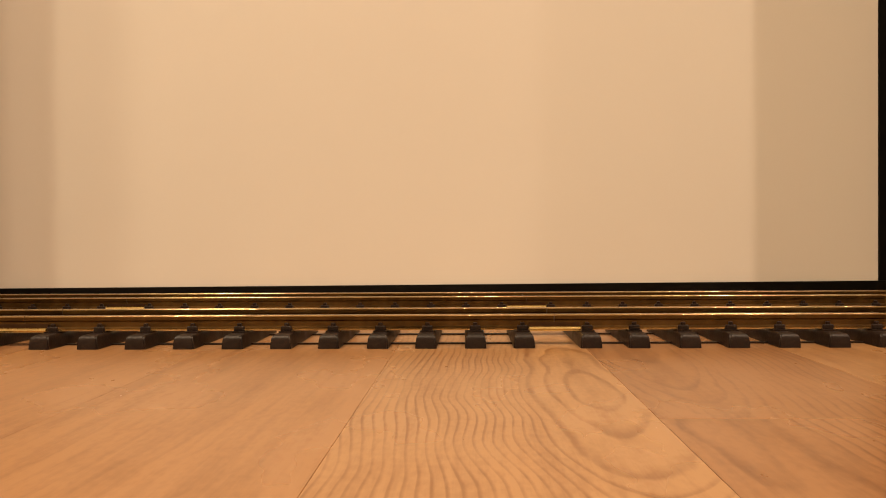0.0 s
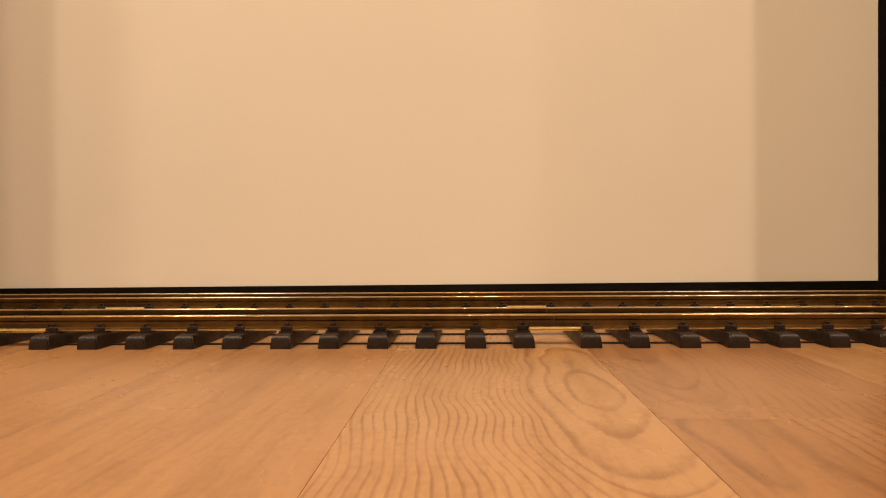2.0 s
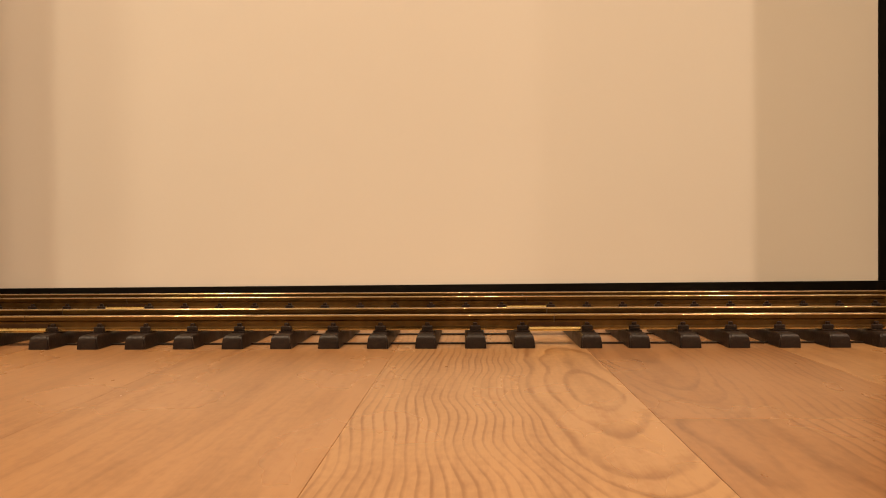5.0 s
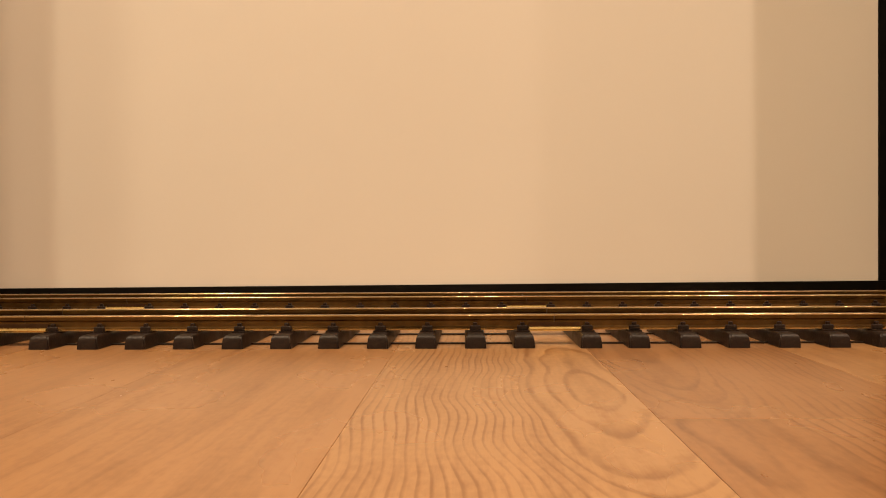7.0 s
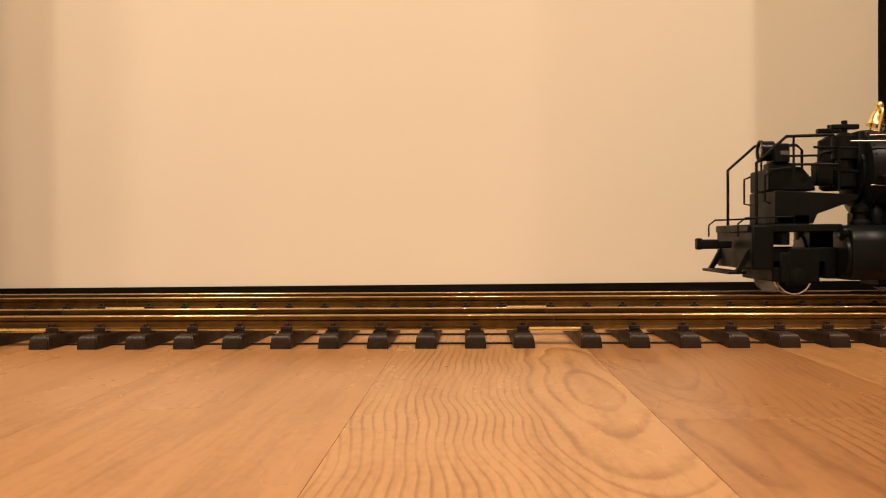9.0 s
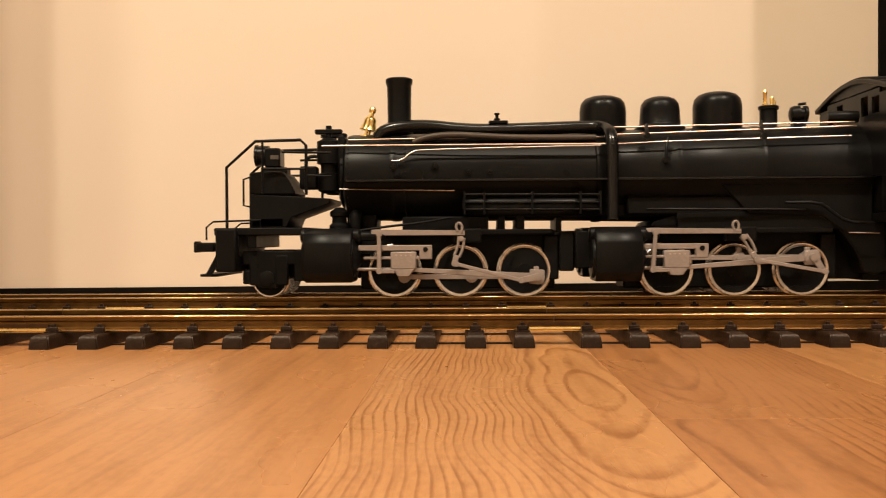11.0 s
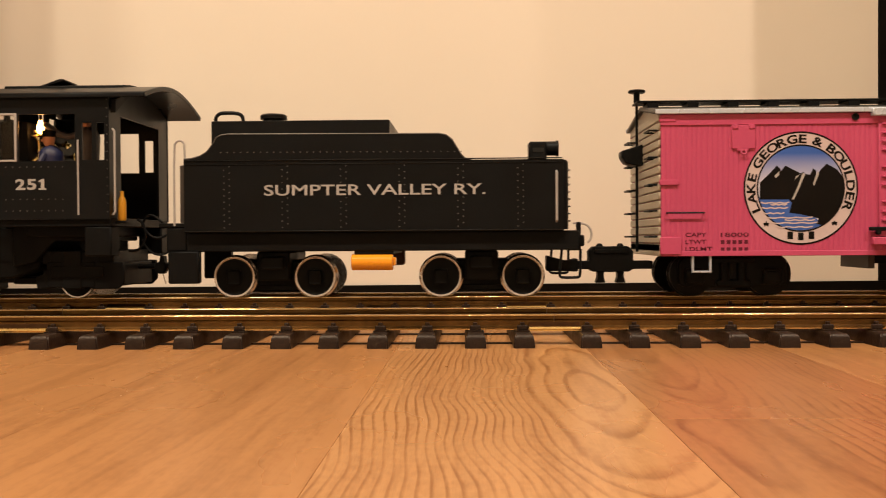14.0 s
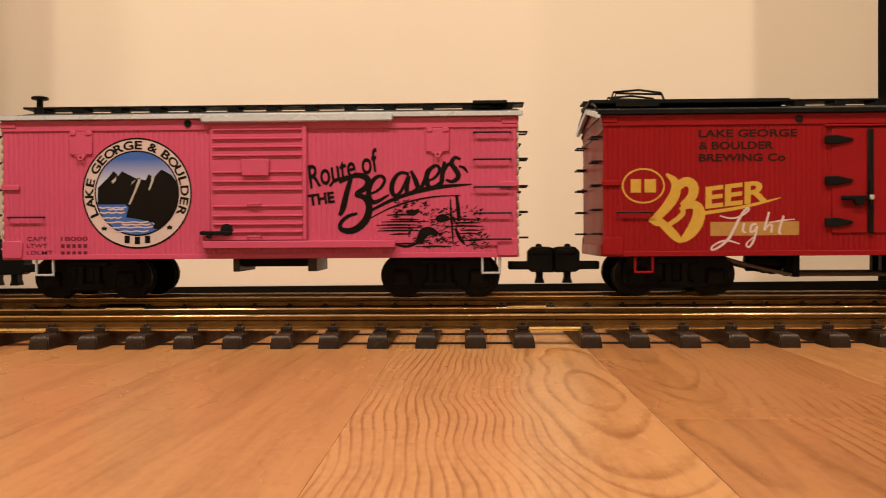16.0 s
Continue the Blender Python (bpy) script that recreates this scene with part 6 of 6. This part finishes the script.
# ---- red refrigerator car ----
reefer = car_shell("refrigerator_car", "red wooden-sided model refrigerator car with yellow print", "model refrigerator car", 879.4, RED, ROOF_AND_LIT_GREY, RED, BLACK_MATT, RED)
L = reefer
for s in (-1, 1):
    y = s * W
    grab_iron(reefer, 889, 913, 59.2, s, BLACK_MATT)
    for z in (112, 95, 78.5, 61.5, 44.6):
        P("end_rung", tube(B(), [(879.4, s * 50, z), (872.4, s * 50, z), (872.4, s * 34, z), (879.4, s * 34, z)], 0.8, 6), BLACK_MATT, reefer)
        grab_iron(reefer, 1208, 1233, z, s, BLACK_MATT)
    for x0_, x1_ in ((1034.5, 1059.6), (1060.4, 1085.5)):
        door = P("door", box(B(), x0_, x1_, y - s * 0.5, y + s * 1.0, 44.0, 116.5, 0.4), RED, reefer, "red insulated door")
        for z in (107.8, 80.0, 51.5):
            o = x0_ if x0_ < 1040 else x1_
            d = 1 if x0_ < 1040 else -1
            P("hinge", prism(B(), [(o - d * 5, z - 2.8), (o - d * 5, z + 2.8), (o + d * 3, z + 3.2), (o + d * 13, z + 1.0), (o + d * 14.5, z), (o + d * 13, z - 1.0), (o + d * 3, z - 3.2)], y + s * 0.8, y + s * 2.6, 0.4), BLACK_MATT, door, "black strap hinge")
    P("door_bar", box(B(), 1058.4, 1062.2, y + s * 0.8, y + s * 2.6, 44, 115, 0.5), BLACK_MATT, reefer, "black door bar")
    lock = rod(B(), (1060, y + s * 3.6, 62), (1060, y + s * 3.6, 80), 1.2)
    box(lock, 1040, 1060, y + s * 2.2, y + s * 4.6, 66.6, 69.6, 0.5)
    lathe(lock, [(3.2, y + s * 2), (3.2, y + s * 4.6), (0, y + s * 4.8)], (1052, 0, 66), "y", 14)
    P("door_lock", lock, BLACK_MATT, reefer)
    P("lock_pin", box(B(), 1058.6, 1061.6, y + s * 3, y + s * 5.2, 66.5, 70, 0.5), LETTER_GREY, reefer)
    P("door_rail", box(B(), 1030, 1090, y, y + s * 2.2, 116.8, 118.2, 0.4), RED, reefer)
    P("lamp_socket", lathe(B(), [(2.5, y), (2.5, y + s * 1.6), (1.6, y + s * 1.7), (0, y + s * 1.2)], (1012.5, 0, 122.3), "y", 16), BLACK_MATT, reefer)
    for w in (33, 17):
        P("truss_rod", tube(B(), [(958, s * w, 30), (985, s * w, 22), (1016, s * w, 14.6), (1104, s * w, 14.6), (1135, s * w, 22), (1162, s * w, 30)], 1.2, 6), RIVET_GREY, reefer, "dull grey truss rod")
        for x in (1018, 1102):
            P("queen_post", box(B(), x - 2.4, x + 2.4, s * w - 3, s * w + 3, 13.2, 30.4, 0.5), BLACK_MATT, reefer)
    P("roof_hatch", box(B(), 893, 925, s * 14 - 10, s * 14 + 10, 136, 141.8, 0.8), BLACK_MATT, reefer)
    hp = tube(B(), [(890, s * 14 - 8, 141.5), (892, s * 14 - 8, 147.2), (910, s * 14 - 8, 148.6), (926, s * 14 - 8, 146.4), (928, s * 14 - 8, 141.5)], 0.8, 6)
    tube(hp, [(894, s * 14 + 6, 141.5), (896, s * 14 + 6, 148.6), (930, s * 14 + 6, 147.4), (932, s * 14 + 6, 141.5)], 0.8, 6)
    P("hatch_rail", hp, BLACK_MATT, reefer)
P("roof_platform", box(B(), 874, 1018, -24, 24, 138.6, 141.6, 0.5), BLACK_MATT, reefer)
P("battery_box", lathe(B(), [(5, 990), (7.5, 991), (7.5, 1016), (5, 1017)], (0, -8, 24), "x", 16), BLACK_MATT, reefer)
for e, d in ((879.4, -1), (1239.4, 1)):
    for s in (-1, 1):
        P("gable_trim", prism_x(B(), [(s * (W + 3.4), 123.8), (s * (W + 3.4), 127.8), (0, 138.4), (0, 134.4)], e + d * 2.2, e + d * 5.0, 0.3), SILVER, reefer, "pale grey gable trim")
        P("roof_rail", tube(B(), [(e + d * 3.6, s * 54, 129), (e + d * 3.6, s * 52, 132), (e + d * 3.6, s * 24, 139.0), (e + d * 3.6, s * 22, 137)], 0.8, 6, 1), BLACK_MATT, reefer)
    P("gable_bead", box(B(), e - 1.0 if d < 0 else e - 0.2, e + 0.2 if d < 0 else e + 1.0, -W, W, 114.6, 116.2, 0.2), RED, reefer)
for i, (text, w) in enumerate((("LAKE GEORGE", 67.0), ("& BOULDER", 51.0), ("BREWING Co", 59.0))):
    writing("brewery_name", text, 944.6, FACE - 0.15, 110.2 - i * 8.3, FADED_BREWERY, reefer, fit=w, high=5.4, bold=0.03, label="dark printed brewery lettering")
beer = B()
for pts, w in (
    ([(922.6, 85.4), (929.5, 79.9), (928.7, 71.0), (922.5, 62.2), (914.8, 54.5), (910.9, 52.9)], (2.0, 6.0, 7.5, 7.0, 5.0, 2.0)),
    ([(926.4, 71.1), (932.2, 78.7), (937.2, 80.6), (941.8, 76.7), (940.2, 69.0), (933.3, 63.3)], (4.0, 6.0, 6.5, 7.0, 6.5, 5.0)),
    ([(932.5, 62.9), (941.8, 65.1), (945.6, 59.3), (942.5, 49.6), (936.3, 41.9), (931.7, 38.9)], (4.5, 6.0, 8.5, 9.0, 6.5, 2.0)),
    ([(917.1, 53.7), (922.5, 49.0), (928.2, 42.8), (932.5, 38.8)], (5.0, 6.0, 6.5, 3.0)),
    ([(910.9, 54.5), (916.7, 50.6), (919.4, 54.4)], (3.0, 4.0, 4.0)),
    ([(921.7, 49.0), (930.2, 54.4), (934.8, 59.0), (932.5, 62.9)], (3.0, 3.5, 3.5, 3.0)),
    ([(948.7, 58.5), (968.6, 61.1), (985.9, 64.8), (1000.4, 68.6)], (2.6, 2.2, 2.0, 0.6)),
):
    ribbon(beer, pts, w, FACE - 0.15)
P("beer_initial", beer, YELLOW_PRINT, reefer, "large yellow brush initial")
writing("beer_letters", "EER", 949.1, FACE - 0.15, 61.2, YELLOW_PRINT, reefer, fit=43.0, high=15.0, tilt=6.5, shear=0.1, bold=0.03, label="yellow printed lettering")
oval = B()
n_ = 40
ocx, ocz = 906.8, 77.4
pts = [(ocx + 14.2 * math.cos(2 * math.pi * i / n_), ocz + 11.6 * math.sin(2 * math.pi * i / n_)) for i in range(n_ + 1)]
ribbon(oval, pts, [1.2, 1.2], FACE - 0.2)
P("beer_oval", oval, YELLOW_PRINT, reefer, "thin yellow oval")
flat("oval_bar", [[(ocx + a, ocz - 4.6), (ocx + b, ocz - 4.6), (ocx + b, ocz + 4.6), (ocx + a, ocz + 4.6)] for a, b in ((-8.6, -1.6), (0.8, 8.6))], FACE - 0.2, YELLOW_PRINT, reefer)
flat("gold_bar", [[(952.5, 52.3), (1012.6, 52.3), (1012.6, 43.0), (952.5, 42.6)]], FACE - 0.12, GOLD_BAR_PRINT, reefer)
light = B()
for pts, w in (
    ([(959.0, 56.5), (966.7, 54.1), (974.4, 56.4), (979.4, 61.0), (977.1, 62.2), (972.4, 55.2), (968.6, 47.5), (964.7, 39.8), (957.1, 34.0), (952.4, 32.5), (954.0, 36.4), (962.8, 40.2), (972.4, 37.1)], (0.8, 1.2, 1.2, 1.6, 1.4, 1.8, 2.0, 1.8, 1.4, 1.0, 1.2, 1.4, 0.8)),
    ([(975.5, 51.3), (974.0, 45.6), (977.0, 44.8)], (1.6, 1.6, 0.8)),
    ([(983.9, 50.9), (980.1, 50.2), (979.3, 44.7), (983.2, 46.3), (984.7, 50.9), (982.4, 39.7), (978.5, 33.9), (976.2, 37.0), (981.6, 41.6)], (1.4, 1.6, 1.6, 1.4, 1.6, 1.6, 1.4, 1.0, 0.8)),
    ([(992.4, 59.0), (988.5, 44.7), (990.8, 49.3), (994.6, 50.8), (993.9, 44.7)], (1.4, 1.8, 1.2, 1.4, 1.6)),
    ([(1002.3, 56.2), (998.5, 44.6), (1000.8, 43.8)], (1.4, 1.8, 0.8)),
    ([(992.4, 51.6), (1001.1, 53.1), (1009.9, 53.8)], (0.8, 1.2, 0.6)),
):
    ribbon(light, pts, w, FACE - 0.22)
P("light_script", light, WHITE_PRINT, reefer, "white brush script print")



# ---- everything that moves ----
LOCO_PLAY = [(12.2, 0.0), (14.0, 4.0)]
TENDER_PLAY = [(11.9, 4.0), (13.0, 0.0), (14.0, 1.5)]


def motions():
    for car in CARS:
        x, y, z, turn = OFFSETS.get(car.name, (0, 0, 0, 0))
        rows = TENDER_PLAY if car is tender else LOCO_PLAY if car is loco or car.name in OFFSETS else [(0.0, 0.0)]
        walk(car, [(t, pose((along(t) + play(rows, t) + x) * MM, (Y2 + y) * MM, (RAIL_TOP + z) * MM, 0, 0, turn)) for t in TIMES])
    for ob, place in MOVING:
        walk(ob, [(t, place(along(t))) for t in TIMES])


motions()
